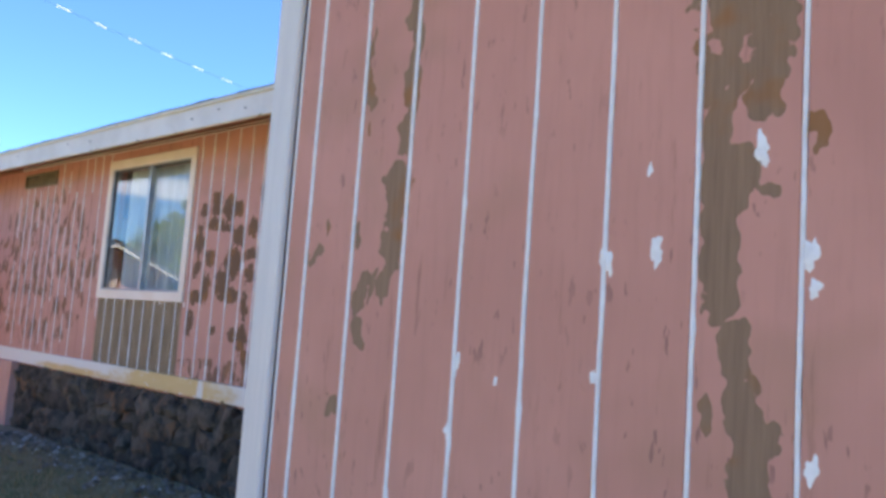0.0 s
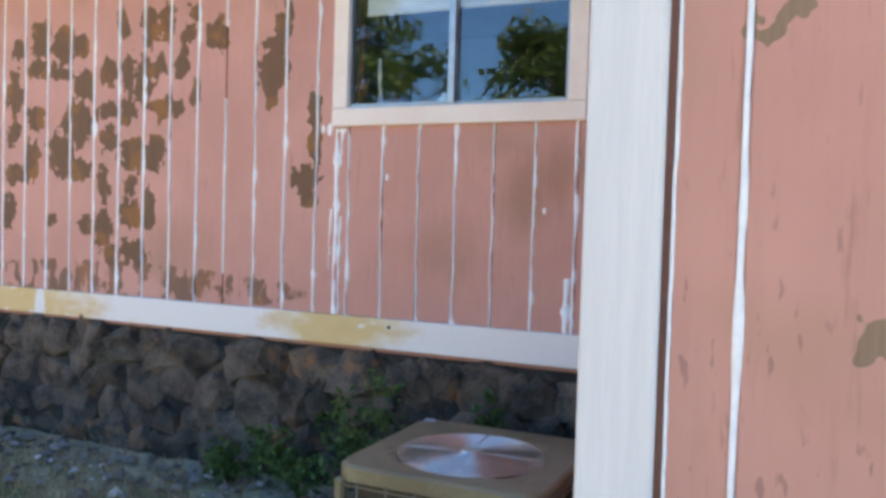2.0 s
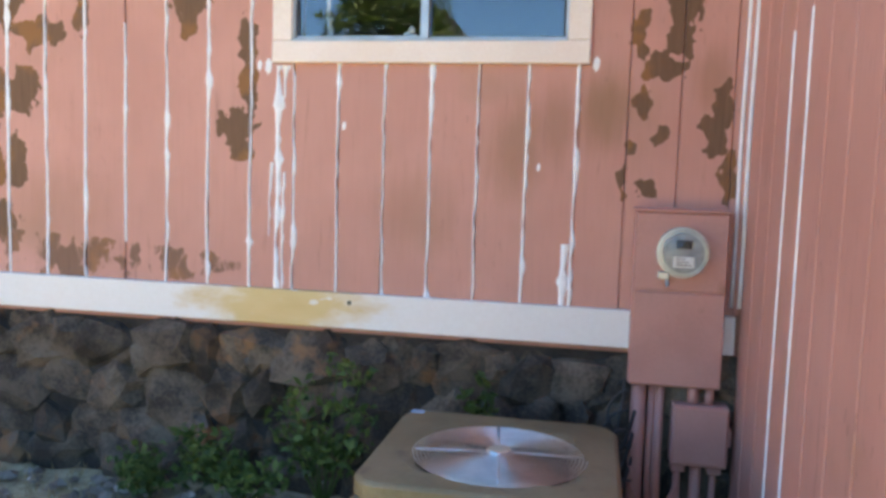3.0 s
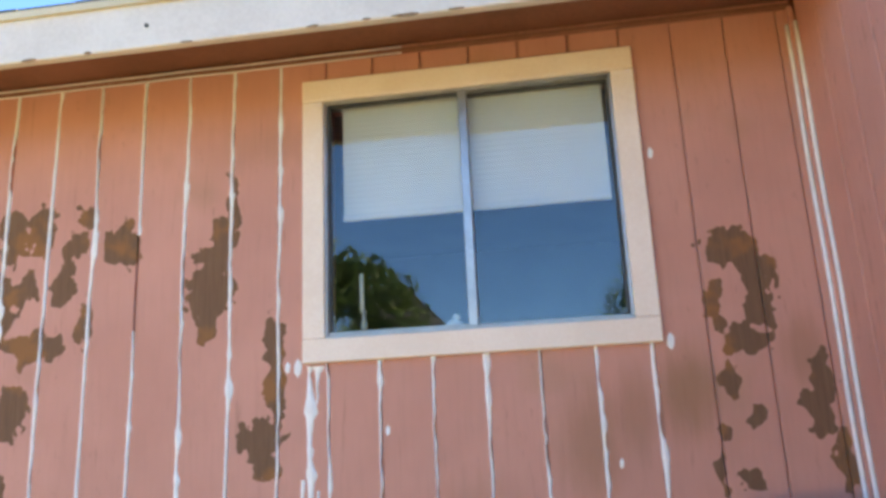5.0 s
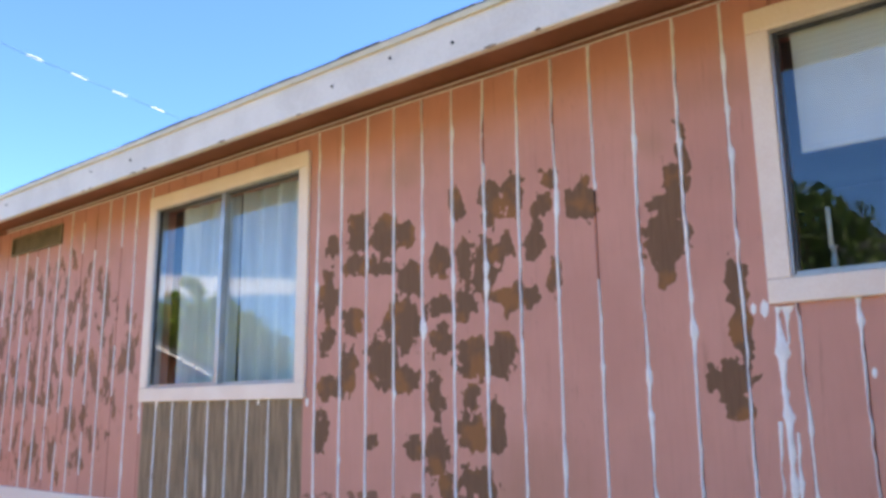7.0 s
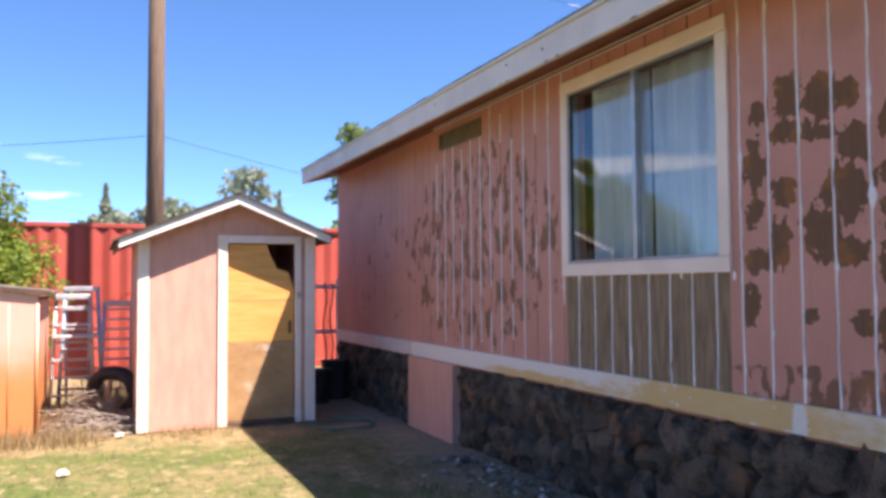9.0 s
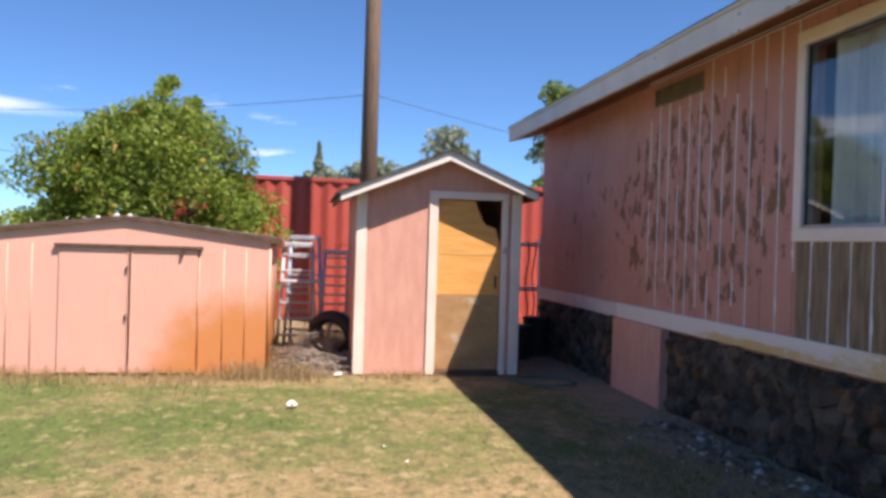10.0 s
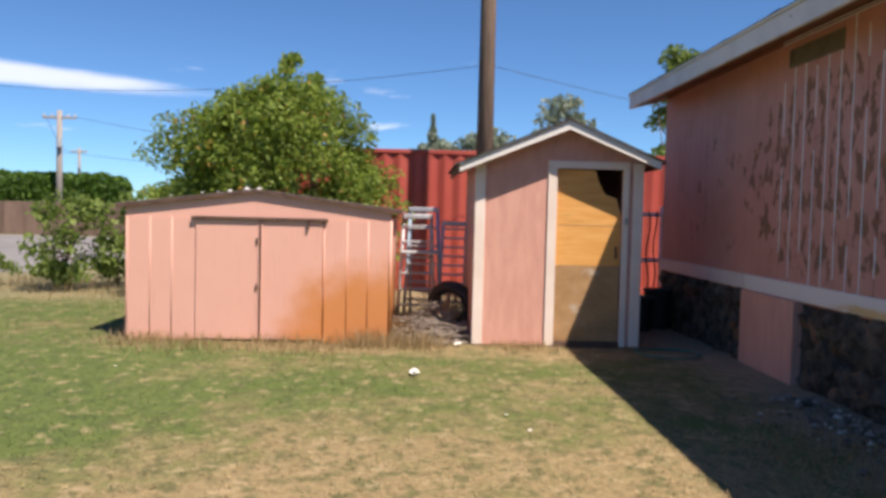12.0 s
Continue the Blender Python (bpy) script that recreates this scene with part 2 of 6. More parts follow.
# Lighter copy of the trim white, with sunlit brightness put into the colour.
M_BRIGHT = plain("sunlit_white_paint", (0.76, 0.74, 0.70), (0.83, 0.81, 0.77), 0.5, 4, (1, 1, 1), 80, 0.2, 0.002)
M_CREAM = plain("cream_trim_paint", (0.79, 0.67, 0.585), (0.86, 0.76, 0.685), 0.5, 3, (1, 1, 1), 80, 0.2, 0.002)


def skirt_paint():
    """White skirt board with older ochre paint showing along stretches, and white primer dabs."""
    m, q, b = material("patchy_white_and_ochre_paint")
    pos = q.place()
    fine = q.noise(pos, 55.0, 3.0)
    wob = q.noise(q.vec("MULTIPLY", pos, (1, 1, 2.5)), 4.0, 4.0, 0.65)
    white = q.mix(fine, (0.72, 0.69, 0.65), (0.80, 0.78, 0.755))
    near = None
    for x, z, rx, rz in ((-4.55, 0.81, 1.15, 0.16), (-1.88, 0.83, 0.42, 0.16), (-6.6, 0.77, 1.0, 0.05), (-9.5, 0.76, 0.3, 0.06)):
        d = q.vec("LENGTH", q.vec("MULTIPLY", q.vec("SUBTRACT", pos, (x, 0, z)), (1 / rx, 0, 1 / rz)))
        near = d if near is None else q.math("MINIMUM", near, d)
    old = q.step(q.math("ADD", near, q.math("MULTIPLY", q.math("SUBTRACT", wob, 0.5), 1.3)), 1.15, 0.55)
    dabs = q.step(q.noise(q.vec("MULTIPLY", pos, (9, 9, 26)), 1.0, 2.0), 0.66, 0.70)
    old = q.math("MULTIPLY", old, q.math("SUBTRACT", 1.0, q.math("MULTIPLY", dabs, 0.9)))
    run = q.vec("LENGTH", q.vec("MULTIPLY", q.vec("SUBTRACT", pos, (-4.035, 0, 0.80)), (1 / 0.05, 0, 1 / 0.12)))
    old = q.math("MULTIPLY", old, q.step(q.math("ADD", run, q.math("MULTIPLY", q.math("SUBTRACT", fine, 0.5), 0.8)), 0.8, 1.1))
    col = q.mix(old, white, q.mix(wob, (0.60, 0.40, 0.155), (0.73, 0.55, 0.29)))
    q.put(b.inputs["Base Color"], col)
    b.inputs["Roughness"].default_value = 0.55
    q.put(b.inputs["Normal"], q.bump(q.math("SUBTRACT", fine, old), 0.2, 0.002))
    return m


M_SKIRT = skirt_paint()
M_CAULK = plain("white_caulk", (0.74, 0.75, 0.78), (0.86, 0.87, 0.90), 0.45, 20, (1, 1, 1), 120, 0.4, 0.003)
# Pink brown, darkened further to hold the shadow under the eaves.
M_SOFFIT = plain("shade_darkened_soffit", (0.20, 0.086, 0.056), (0.27, 0.118, 0.080), 0.7, 3, (1, 1, 1), 60, 0.2)
M_DRIP = plain("yellowed_drip_edge", (0.56, 0.50, 0.36), (0.64, 0.58, 0.43), 0.45, 5)
M_SHINGLE = plain("dark_shingle", (0.035, 0.032, 0.03), (0.09, 0.08, 0.075), 0.95, 10, fine=200, bump=0.6)
M_STONE = plain("dark_lava_stone", (0.024, 0.018, 0.014), (0.115, 0.088, 0.066), 0.9, 7, (1, 1, 1), 70, 0.9, 0.012,
                dirt=(0.17, 0.085, 0.042), dirt_from=0.56, each=0.8)
M_MORTAR = plain("dark_mortar", (0.015, 0.013, 0.012), (0.04, 0.034, 0.03), 0.95, 9)
M_ALU = plain("aluminium", (0.40, 0.41, 0.42), (0.52, 0.53, 0.54), 0.38, 8, metal=0.9, bump=0.05)
M_GASKET = plain("dark_sash_gasket", (0.030, 0.032, 0.036), (0.06, 0.062, 0.066), 0.5, 8)
M_DARK = plain("dark_rubber_and_shade", (0.012, 0.012, 0.013), (0.03, 0.03, 0.03), 0.7, 8)
M_BLIND = plain("white_fabric_blind", (0.66, 0.69, 0.73), (0.74, 0.77, 0.80), 0.85, 4, fine=200, bump=0.1)
M_CURTAIN = plain("sheer_white_curtain", (0.52, 0.56, 0.60), (0.68, 0.72, 0.75), 0.9, 3, (6, 6, 0.6), 150, 0.2)
# Dark tones stand in for the dimness of the unlit room.
M_ROOM = plain("room_dimness_paint", (0.07, 0.075, 0.085), (0.10, 0.105, 0.11), 0.9, 2)
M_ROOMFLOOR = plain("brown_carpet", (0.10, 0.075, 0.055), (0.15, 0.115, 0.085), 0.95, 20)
M_SHEDPINK = plain("pink_shed_paint", (0.61, 0.315, 0.25), (0.69, 0.375, 0.30), 0.65, 4, (3, 3, 0.7), 70, 0.25, 0.003,
                   dirt=(0.42, 0.20, 0.15), dirt_from=0.64)
M_PLY = plain("golden_plywood", (0.70, 0.335, 0.085), (0.79, 0.425, 0.14), 0.7, 2.5, (1, 1, 9), 60, 0.2, dirt=(0.46, 0.27, 0.09))
M_PLYLOW = plain("weathered_plywood", (0.34, 0.195, 0.085), (0.46, 0.285, 0.14), 0.8, 3, (1, 1, 2), 60, 0.3, dirt=(0.50, 0.42, 0.33), dirt_from=0.52)
M_BROWN = plain("brown_metal_trim", (0.075, 0.042, 0.03), (0.13, 0.075, 0.055), 0.6, 6)
M_TINROOF = plain("weathered_tin", (0.20, 0.16, 0.13), (0.36, 0.31, 0.27), 0.5, 5, metal=0.3, dirt=(0.22, 0.12, 0.07))
M_RED = plain("container_red_paint", (0.36, 0.058, 0.042), (0.44, 0.085, 0.062), 0.55, 1.5, (1, 1, 0.5), 50, 0.15,
              dirt=(0.24, 0.05, 0.04), dirt_from=0.64)
M_POLE = plain("weathered_pole_wood", (0.105, 0.072, 0.051), (0.19, 0.134, 0.096), 0.9, 4, (7, 7, 0.5), 60, 0.6, 0.01)
M_CABLE = plain("black_cable", (0.02, 0.02, 0.022), (0.04, 0.04, 0.045), 0.6)
M_BARK = plain("grey_brown_bark", (0.09, 0.065, 0.045), (0.17, 0.13, 0.095), 0.95, 12, (1, 1, 0.3), 60, 0.8, 0.01)
M_TAN = plain("tan_enamel", (0.20, 0.150, 0.078), (0.275, 0.215, 0.120), 0.45, 5, dirt=(0.13, 0.10, 0.065), dirt_from=0.54)
M_COIL = plain("dark_coil", (0.045, 0.036, 0.026), (0.09, 0.07, 0.05), 0.6, 30, (1, 1, 4), metal=0.3)
M_STEEL = plain("galvanised_steel", (0.42, 0.43, 0.44), (0.58, 0.59, 0.60), 0.38, 12, metal=0.85, bump=0.1)
M_GUARD = plain("dull_guard_wire", (0.62, 0.62, 0.58), (0.78, 0.78, 0.74), 0.30, 9, metal=0.9, bump=0.1)
M_GREYPOLE = plain("silvered_pole_wood", (0.24, 0.22, 0.20), (0.36, 0.335, 0.31), 0.9, 4, (7, 7, 0.5), 60, 0.5, 0.01)
M_GREYPLASTIC = plain("pale_grey_metal", (0.44, 0.45, 0.45), (0.56, 0.57, 0.57), 0.4, 10, metal=0.3)
M_BLUE = plain("blue_ladder_fibreglass", (0.26, 0.40, 0.55), (0.38, 0.52, 0.68), 0.5, 8)
M_LADDER = plain("dull_aluminium", (0.40, 0.42, 0.45), (0.55, 0.57, 0.60), 0.5, 10, metal=0.4)
M_STICK = plain("dry_grey_twigs", (0.24, 0.20, 0.17), (0.42, 0.365, 0.32), 0.95, 15)
M_TANWOOD = plain("raw_tan_wood", (0.38, 0.24, 0.13), (0.48, 0.32, 0.19), 0.8, 6, (1, 1, 6))
M_ROAD = plain("pale_asphalt", (0.17, 0.165, 0.165), (0.24, 0.235, 0.23), 0.95, 0.8, fine=40, bump=0.3, dirt=(0.29, 0.27, 0.24))
M_FENCE = plain("brown_fence_boards", (0.13, 0.085, 0.065), (0.19, 0.13, 0.10), 0.9, 2, (1, 1, 0.3), each=0.5)
M_SCRAP = plain("white_scrap", (0.74, 0.73, 0.70), (0.85, 0.84, 0.82), 0.7, 30)
M_GRAVEL = plain("pale_chips", (0.24, 0.22, 0.20), (0.52, 0.50, 0.47), 0.9, 12, each=0.5)
M_HOSE = plain("green_hose", (0.03, 0.13, 0.10), (0.05, 0.19, 0.15), 0.45)


def island_leaves(name, dark, light, accent=None, share=0.93):
    m, q, b = material(name)
    r = q.node("ShaderNodeNewGeometry").outputs["Random Per Island"]
    col = q.mix(r, dark, light)
    if accent:
        n = q.node("ShaderNodeTexWhiteNoise")
        n.noise_dimensions = "1D"
        q.put(n.inputs["W"], q.math("MULTIPLY", r, 91.7))
        col = q.mix(q.math("GREATER_THAN", n.outputs["Value"], share), col, accent)
    q.put(b.inputs["Base Color"], col)
    b.inputs["Roughness"].default_value = 0.6
    o = next(n for n in m.node_tree.nodes if n.type == "OUTPUT_MATERIAL")
    t = q.node("ShaderNodeBsdfTranslucent")
    q.put(t.inputs["Color"], col)
    s = q.node("ShaderNodeMixShader")
    s.inputs[0].default_value = 0.42
    m.node_tree.links.new(b.outputs[0], s.inputs[1])
    m.node_tree.links.new(t.outputs[0], s.inputs[2])
    m.node_tree.links.new(s.outputs[0], o.inputs[0])
    return m


M_LEAF = island_leaves("yellow_green_leaves", (0.09, 0.165, 0.024), (0.30, 0.40, 0.060), (0.40, 0.24, 0.06), 0.96)
M_LEAFDARK = island_leaves("dark_green_leaves", (0.025, 0.06, 0.016), (0.085, 0.15, 0.035))
M_LEAFMID = island_leaves("green_leaves", (0.07, 0.13, 0.024), (0.24, 0.33, 0.07))
M_HEDGE = island_leaves("hedge_green", (0.04, 0.11, 0.014), (0.13, 0.25, 0.032))
# Air haze is mixed into these leaf tones, paler than the near greens.
M_FAR = island_leaves("haze_mixed_tree_green", (0.16, 0.22, 0.17), (0.32, 0.38, 0.28))
# Darker than the bush greens, with the wall's shade put into the tone.
M_WEED = island_leaves("shaded_weed_leaves", (0.03, 0.075, 0.02), (0.12, 0.20, 0.05))
M_STRAW = island_leaves("dry_grass_blades", (0.27, 0.20, 0.10), (0.50, 0.39, 0.22))


def glass(name, ior):
    m, q, b = material(name)
    m.node_tree.nodes.remove(b)
    o = next(n for n in m.node_tree.nodes if n.type == "OUTPUT_MATERIAL")
    f = q.node("ShaderNodeLayerWeight")
    head_on = ((ior - 1) / (ior + 1)) ** 2
    gloss = q.math("ADD", head_on, q.math("MULTIPLY", q.math("POWER", f.outputs["Facing"], 5.0), 1 - head_on))
    t, s, x = q.node("ShaderNodeBsdfTransparent"), q.node("ShaderNodeBsdfGlossy"), q.node("ShaderNodeMixShader")
    t.inputs[0].default_value = (0.92, 0.95, 0.95, 1)
    s.inputs["Roughness"].default_value = 0.0
    q.put(x.inputs[0], gloss)
    m.node_tree.links.new(t.outputs[0], x.inputs[1])
    m.node_tree.links.new(s.outputs[0], x.inputs[2])
    m.node_tree.links.new(x.outputs[0], o.inputs[0])
    return m


M_GLASS = glass("window_glass", 1.78)
M_DOME = glass("clear_dome", 1.5)


def lawn_colour(q, pos):
    """Green, dry and bare patches of the lawn."""
    x, y, z = q.xyz(pos)
    big = q.noise(pos, 0.62, 4.0, 0.6)
    mid = q.noise(q.vec("ADD", pos, (5, 2, 0)), 2.3, 4.0, 0.6)
    fine = q.step(q.noise(pos, 26.0, 4.0, 0.65), 0.15, 0.85)
    green = q.mix(fine, (0.045, 0.078, 0.014), (0.130, 0.172, 0.040))
    dry = q.mix(fine, (0.155, 0.115, 0.052), (0.34, 0.26, 0.135))
    soil = q.mix(q.step(x, -6.0, -4.2), q.mix(fine, (0.20, 0.165, 0.11), (0.42, 0.35, 0.26)), q.mix(fine, (0.25, 0.215, 0.115), (0.60, 0.51, 0.33)))
    soil = q.mix(q.step(x, -3.9, -2.4), soil, q.mix(fine, (0.36, 0.31, 0.19), (0.74, 0.65, 0.45)))
    # thinner and drier close to the buildings and where people walk
    worn = q.math("ADD", q.math("MULTIPLY", q.step(y, -7.5, -3.0), 0.10), q.math("MULTIPLY", q.step(x, -8.9, -9.6), 0.14))
    path = q.math("MULTIPLY", q.step(x, -7.0, -5.0), q.step(y, -0.9, -1.8))
    worn = q.math("ADD", worn, q.math("MULTIPLY", path, 0.15))
    worn = q.math("ADD", worn, q.math("MULTIPLY", q.step(y, -5.0, -7.0), -0.08))
    worn = q.math("ADD", worn, q.math("MULTIPLY", q.step(y, -1.7, -1.0), 0.03))
    both = q.math("ADD", q.math("MULTIPLY", big, 0.55), q.math("MULTIPLY", mid, 0.45))
    small = q.noise(q.vec("ADD", pos, (1, 8, 0)), 6.5, 3.0, 0.6)
    both = q.math("ADD", q.math("MULTIPLY", both, 0.78), q.math("MULTIPLY", small, 0.22))
    # Mostly unseen near lawn, made drier to bounce more sunlight onto the walls.
    near = q.math("MULTIPLY", q.step(x, -5.4, -4.2), q.step(y, -2.6, -3.6))
    worn = q.math("ADD", worn, q.math("MULTIPLY", near, 0.06))
    col = q.mix(q.step(q.math("ADD", both, worn), 0.52, 0.72), green, dry)
    col = q.mix(q.math("MULTIPLY", q.step(small, 0.48, 0.62), 0.6), col, (0.045, 0.072, 0.018))
    col = q.mix(q.math("MULTIPLY", q.step(q.noise(q.vec("ADD", pos, (3, 1, 0)), 5.2, 4.0, 0.7), 0.54, 0.66), 0.55), col, (0.40, 0.31, 0.18))
    edge = q.math("ADD", y, q.math("MULTIPLY", q.math("SUBTRACT", mid, 0.5), 1.6))
    col = q.mix(q.math("MULTIPLY", q.step(edge, -1.05, -0.35), 0.7), col, soil)
    far = q.step(x, -12.5, -14.5)
    return q.mix(q.math("MULTIPLY", far, 0.5), col, (0.30, 0.24, 0.15)), fine


def lawn_ground():
    m, q, b = material("lawn_soil")
    col, fine = lawn_colour(q, q.place())
    q.put(b.inputs["Base Color"], col)
    b.inputs["Roughness"].default_value = 0.95
    q.put(b.inputs["Normal"], q.bump(fine, 0.3, 0.012))
    return m


def lawn_blade():
    m, q, b = material("lawn_blades")
    col, fine = lawn_colour(q, q.place())
    r = q.node("ShaderNodeNewGeometry").outputs["Random Per Island"]
    h = q.node("ShaderNodeHueSaturation")
    q.put(h.inputs["Value"], q.math("ADD", 1.0, q.math("MULTIPLY", r, 0.5)))
    q.put(h.inputs["Color"], col)
    q.put(b.inputs["Base Color"], h.outputs[0])
    b.inputs["Roughness"].default_value = 0.8
    o = next(n for n in m.node_tree.nodes if n.type == "OUTPUT_MATERIAL")
    t, s = q.node("ShaderNodeBsdfTranslucent"), q.node("ShaderNodeMixShader")
    q.put(t.inputs["Color"], h.outputs[0])
    s.inputs[0].default_value = 0.15
    m.node_tree.links.new(b.outputs[0], s.inputs[1])
    m.node_tree.links.new(t.outputs[0], s.inputs[2])
    m.node_tree.links.new(s.outputs[0], o.inputs[0])
    return m


def shed_metal():
    """Salmon paint with a sprayed orange area low on the front."""
    m, q, b = material("salmon_sheet_metal")
    pos = q.place()
    n = q.noise(pos, 3.0, 4.0)
    fine = q.noise(q.vec("MULTIPLY", pos, (30, 30, 3)), 1.0, 3.0)
    base = q.mix(n, (0.74, 0.40, 0.315), (0.80, 0.455, 0.365))
    base = q.mix(q.math("MULTIPLY", q.step(fine, 0.58, 0.75), 0.2), base, (0.46, 0.21, 0.14))
    d = q.vec("LENGTH", q.vec("MULTIPLY", q.vec("SUBTRACT", pos, (0, -3.92, -0.12)), (0, 1 / 1.12, 1 / 1.08)))
    d = q.math("ADD", d, q.math("MULTIPLY", q.math("SUBTRACT", q.noise(pos, 2.6, 4.0), 0.5), 0.6))
    col = q.mix(q.step(d, 1.12, 0.62), base, (0.62, 0.245, 0.085))
    q.put(b.inputs["Base Color"], col)
    b.inputs["Roughness"].default_value = 0.55
    q.put(b.inputs["Normal"], q.bump(fine, 0.08, 0.002))
    return m


M_LAWN = lawn_ground()
M_BLADE = lawn_blade()
M_TINPINK = shed_metal()


# ---- building helpers ----
def slab(bm, x0, x1, y0, y1, z0, z1, bevel=0.0):
    """A box into bm, edges softened by bevel."""
    m = Matrix.LocRotScale(((x0 + x1) / 2, (y0 + y1) / 2, (z0 + z1) / 2), None, (abs(x1 - x0), abs(y1 - y0), abs(z1 - z0)))
    vs = bmesh.ops.create_cube(bm, size=1, matrix=m)["verts"]
    if bevel:
        es = list({e for v in vs for e in v.link_edges})
        bmesh.ops.bevel(bm, geom=es, offset=bevel, segments=1, affect="EDGES")
    return bm


def B(x0, x1, y0, y1, z0, z1, bevel=0.0):
    return slab(bmesh.new(), x0, x1, y0, y1, z0, z1, bevel)


def tube(bm, pts, r0, r1=None, sides=8, cap=True):
    """A round bar through pts that tapers from r0 to r1."""
    r1 = r0 if r1 is None else r1
    pts = [Vector(p) for p in pts]
    rings = []
    for i, p in enumerate(pts):
        t = (pts[min(i + 1, len(pts) - 1)] - pts[max(i - 1, 0)]).normalized()
        a = t.orthogonal().normalized() if i == 0 else (rings[-1][1] - t * rings[-1][1].dot(t)).normalized()
        c = t.cross(a)
        r = r0 + (r1 - r0) * i / (len(pts) - 1)
        ring = [bm.verts.new(p + (a * math.cos(k * math.tau / sides) + c * math.sin(k * math.tau / sides)) * r) for k in range(sides)]
        rings.append((ring, a))
    for (a, _), (b, _) in zip(rings, rings[1:]):
        for k in range(sides):
            f = bm.faces.new((a[k], a[(k + 1) % sides], b[(k + 1) % sides], b[k]))
            f.smooth = True
    if cap:
        bm.faces.new(rings[0][0][::-1])
        bm.faces.new(rings[-1][0])
    return bm


def prism(bm, outline, axis, a, b):
    """Pushes a flat outline (pairs) from a to b along axis x or y."""
    put = (lambda p, c: (c, p[0], p[1])) if axis == "x" else (lambda p, c: (p[0], c, p[1]))
    lo, hi = [bm.verts.new(put(p, a)) for p in outline], [bm.verts.new(put(p, b)) for p in outline]
    bm.faces.new(lo)
    bm.faces.new(hi[::-1])
    for k in range(len(outline)):
        j = (k + 1) % len(outline)
        bm.faces.new((lo[k], hi[k], hi[j], lo[j]))
    bmesh.ops.recalc_face_normals(bm, faces=bm.faces)
    return bm


def mesh_of(name, bm, mat):
    me = bpy.data.meshes.new(name)
    bm.to_mesh(me)
    bm.free()
    me.materials.append(mat)
    return me


def solo(name, bm, mat, label="", category="", kind="", group=""):
    return tagged(new(name, mesh_of(name, bm, mat)), label, category, group, kind)


def thing(name, loc, label, category="", group="", kind=""):
    ob = new(name)
    ob.location = loc
    ob.empty_display_size = 0.1
    return tagged(ob, label, category, group, kind)


def part(name, bm, mat, parent, label=""):
    """One mesh in world places, under a thing or a part of it."""
    ob = new(name, mesh_of(name, bm, mat))
    ob.parent = parent
    ob.matrix_parent_inverse = parent.matrix_basis.inverted() if parent.type == "EMPTY" else Matrix()
    return tagged(ob, label)


def piece(name, me, parent, m):
    """A piece on shared mesh data, at the pose m."""
    ob = new(name, me)
    ob.parent = parent
    ob.matrix_parent_inverse = parent.matrix_basis.inverted() if parent.type == "EMPTY" else Matrix()
    ob.matrix_basis = m
    return ob


def flat_mesh(name, verts, faces, mat):
    me = bpy.data.meshes.new(name)
    me.from_pydata(verts, [], faces)
    me.materials.append(mat)
    return me


rng = np.random.default_rng(7)


# ---- ground and road ----
def ground_sheet():
    xs = sorted({-2000, -600, -200, -90, -50, 40, 90, 200, 600, 2000, *[round(-30 + i * 0.6, 2) for i in range(70)]})
    ys = sorted({-2000, -600, -200, -90, -50, 40, 90, 200, 600, 2000, *[round(-30 + i * 0.6, 2) for i in range(70)]})
    vs, fs = [], []
    for y in ys:
        for x in xs:
            near = abs(x) < 30 and abs(y) < 30
            h = noise.noise(Vector((x * 0.5, y * 0.5, 3))) * 0.02 if near else 0.0
            if x < -9 or y > -1.5:
                h = min(h, 0.0)
            vs.append((x, y, h - 0.012))
    n = len(xs)
    for j in range(len(ys) - 1):
        for i in range(n - 1):
            fs.append((j * n + i, j * n + i + 1, (j + 1) * n + i + 1, (j + 1) * n + i))
    me = flat_mesh("ground", vs, fs, M_LAWN)
    me.shade_smooth()
    tagged(new("ground", me), "lawn of patchy green and dry grass", "ground", "", "structure")


ground_sheet()
bm = bmesh.new()
prism(bm, [(-60, 0.004), (-60, -0.05), (-11.0, -0.05), (-11.0, 0.004)], "x", -37.5, -18.0)
solo("road", bm, M_ROAD, "pale grey asphalt road beyond the lawn", "road", "structure")


# ---- the house ----
WALL_END, SOFFIT_Z, TRIM_TOP, TRIM_LOW = -12.16, 3.125, 0.895, 0.742
W1 = (-1.938, -0.615, 1.858, 3.011)
W2 = (-6.189, -4.480, 1.555, 3.003)
CASE = 0.088


def hole_of(w):
    return (w[0] + CASE, w[1] - CASE, w[2] + 0.090, w[3] - 0.094)


def wall_with_holes(name, x0, x1, y0, y1, z0, z1, holes, label):
    bm = bmesh.new()
    edges = sorted({x0, x1, *[h[0] for h in holes], *[h[1] for h in holes]})
    for a, b in zip(edges, edges[1:]):
        h = next((h for h in holes if h[0] <= a and b <= h[1]), None)
        if h:
            slab(bm, a, b, y0, y1, z0, h[2])
            slab(bm, a, b, y0, y1, h[3], z1)
        else:
            slab(bm, a, b, y0, y1, z0, z1)
    return solo(name, bm, M_GROOVE, label, "wall", "structure")


HOLES = [hole_of(W1), hole_of(W2)]
wall_a = wall_with_holes("wall_north", WALL_END, 0.12, 0.012, 0.14, 0.72, 3.30, HOLES,
                         "faded pink grooved plywood wall with peeling paint and caulked joints")
wall_c = solo("wall_wing_north", B(0.014, 6.0, -2.338, -2.21, 0.0, 3.30), M_GROOVE,
              "dusty pink grooved plywood wall of the projecting wing", "wall", "structure")
bm = bmesh.new()
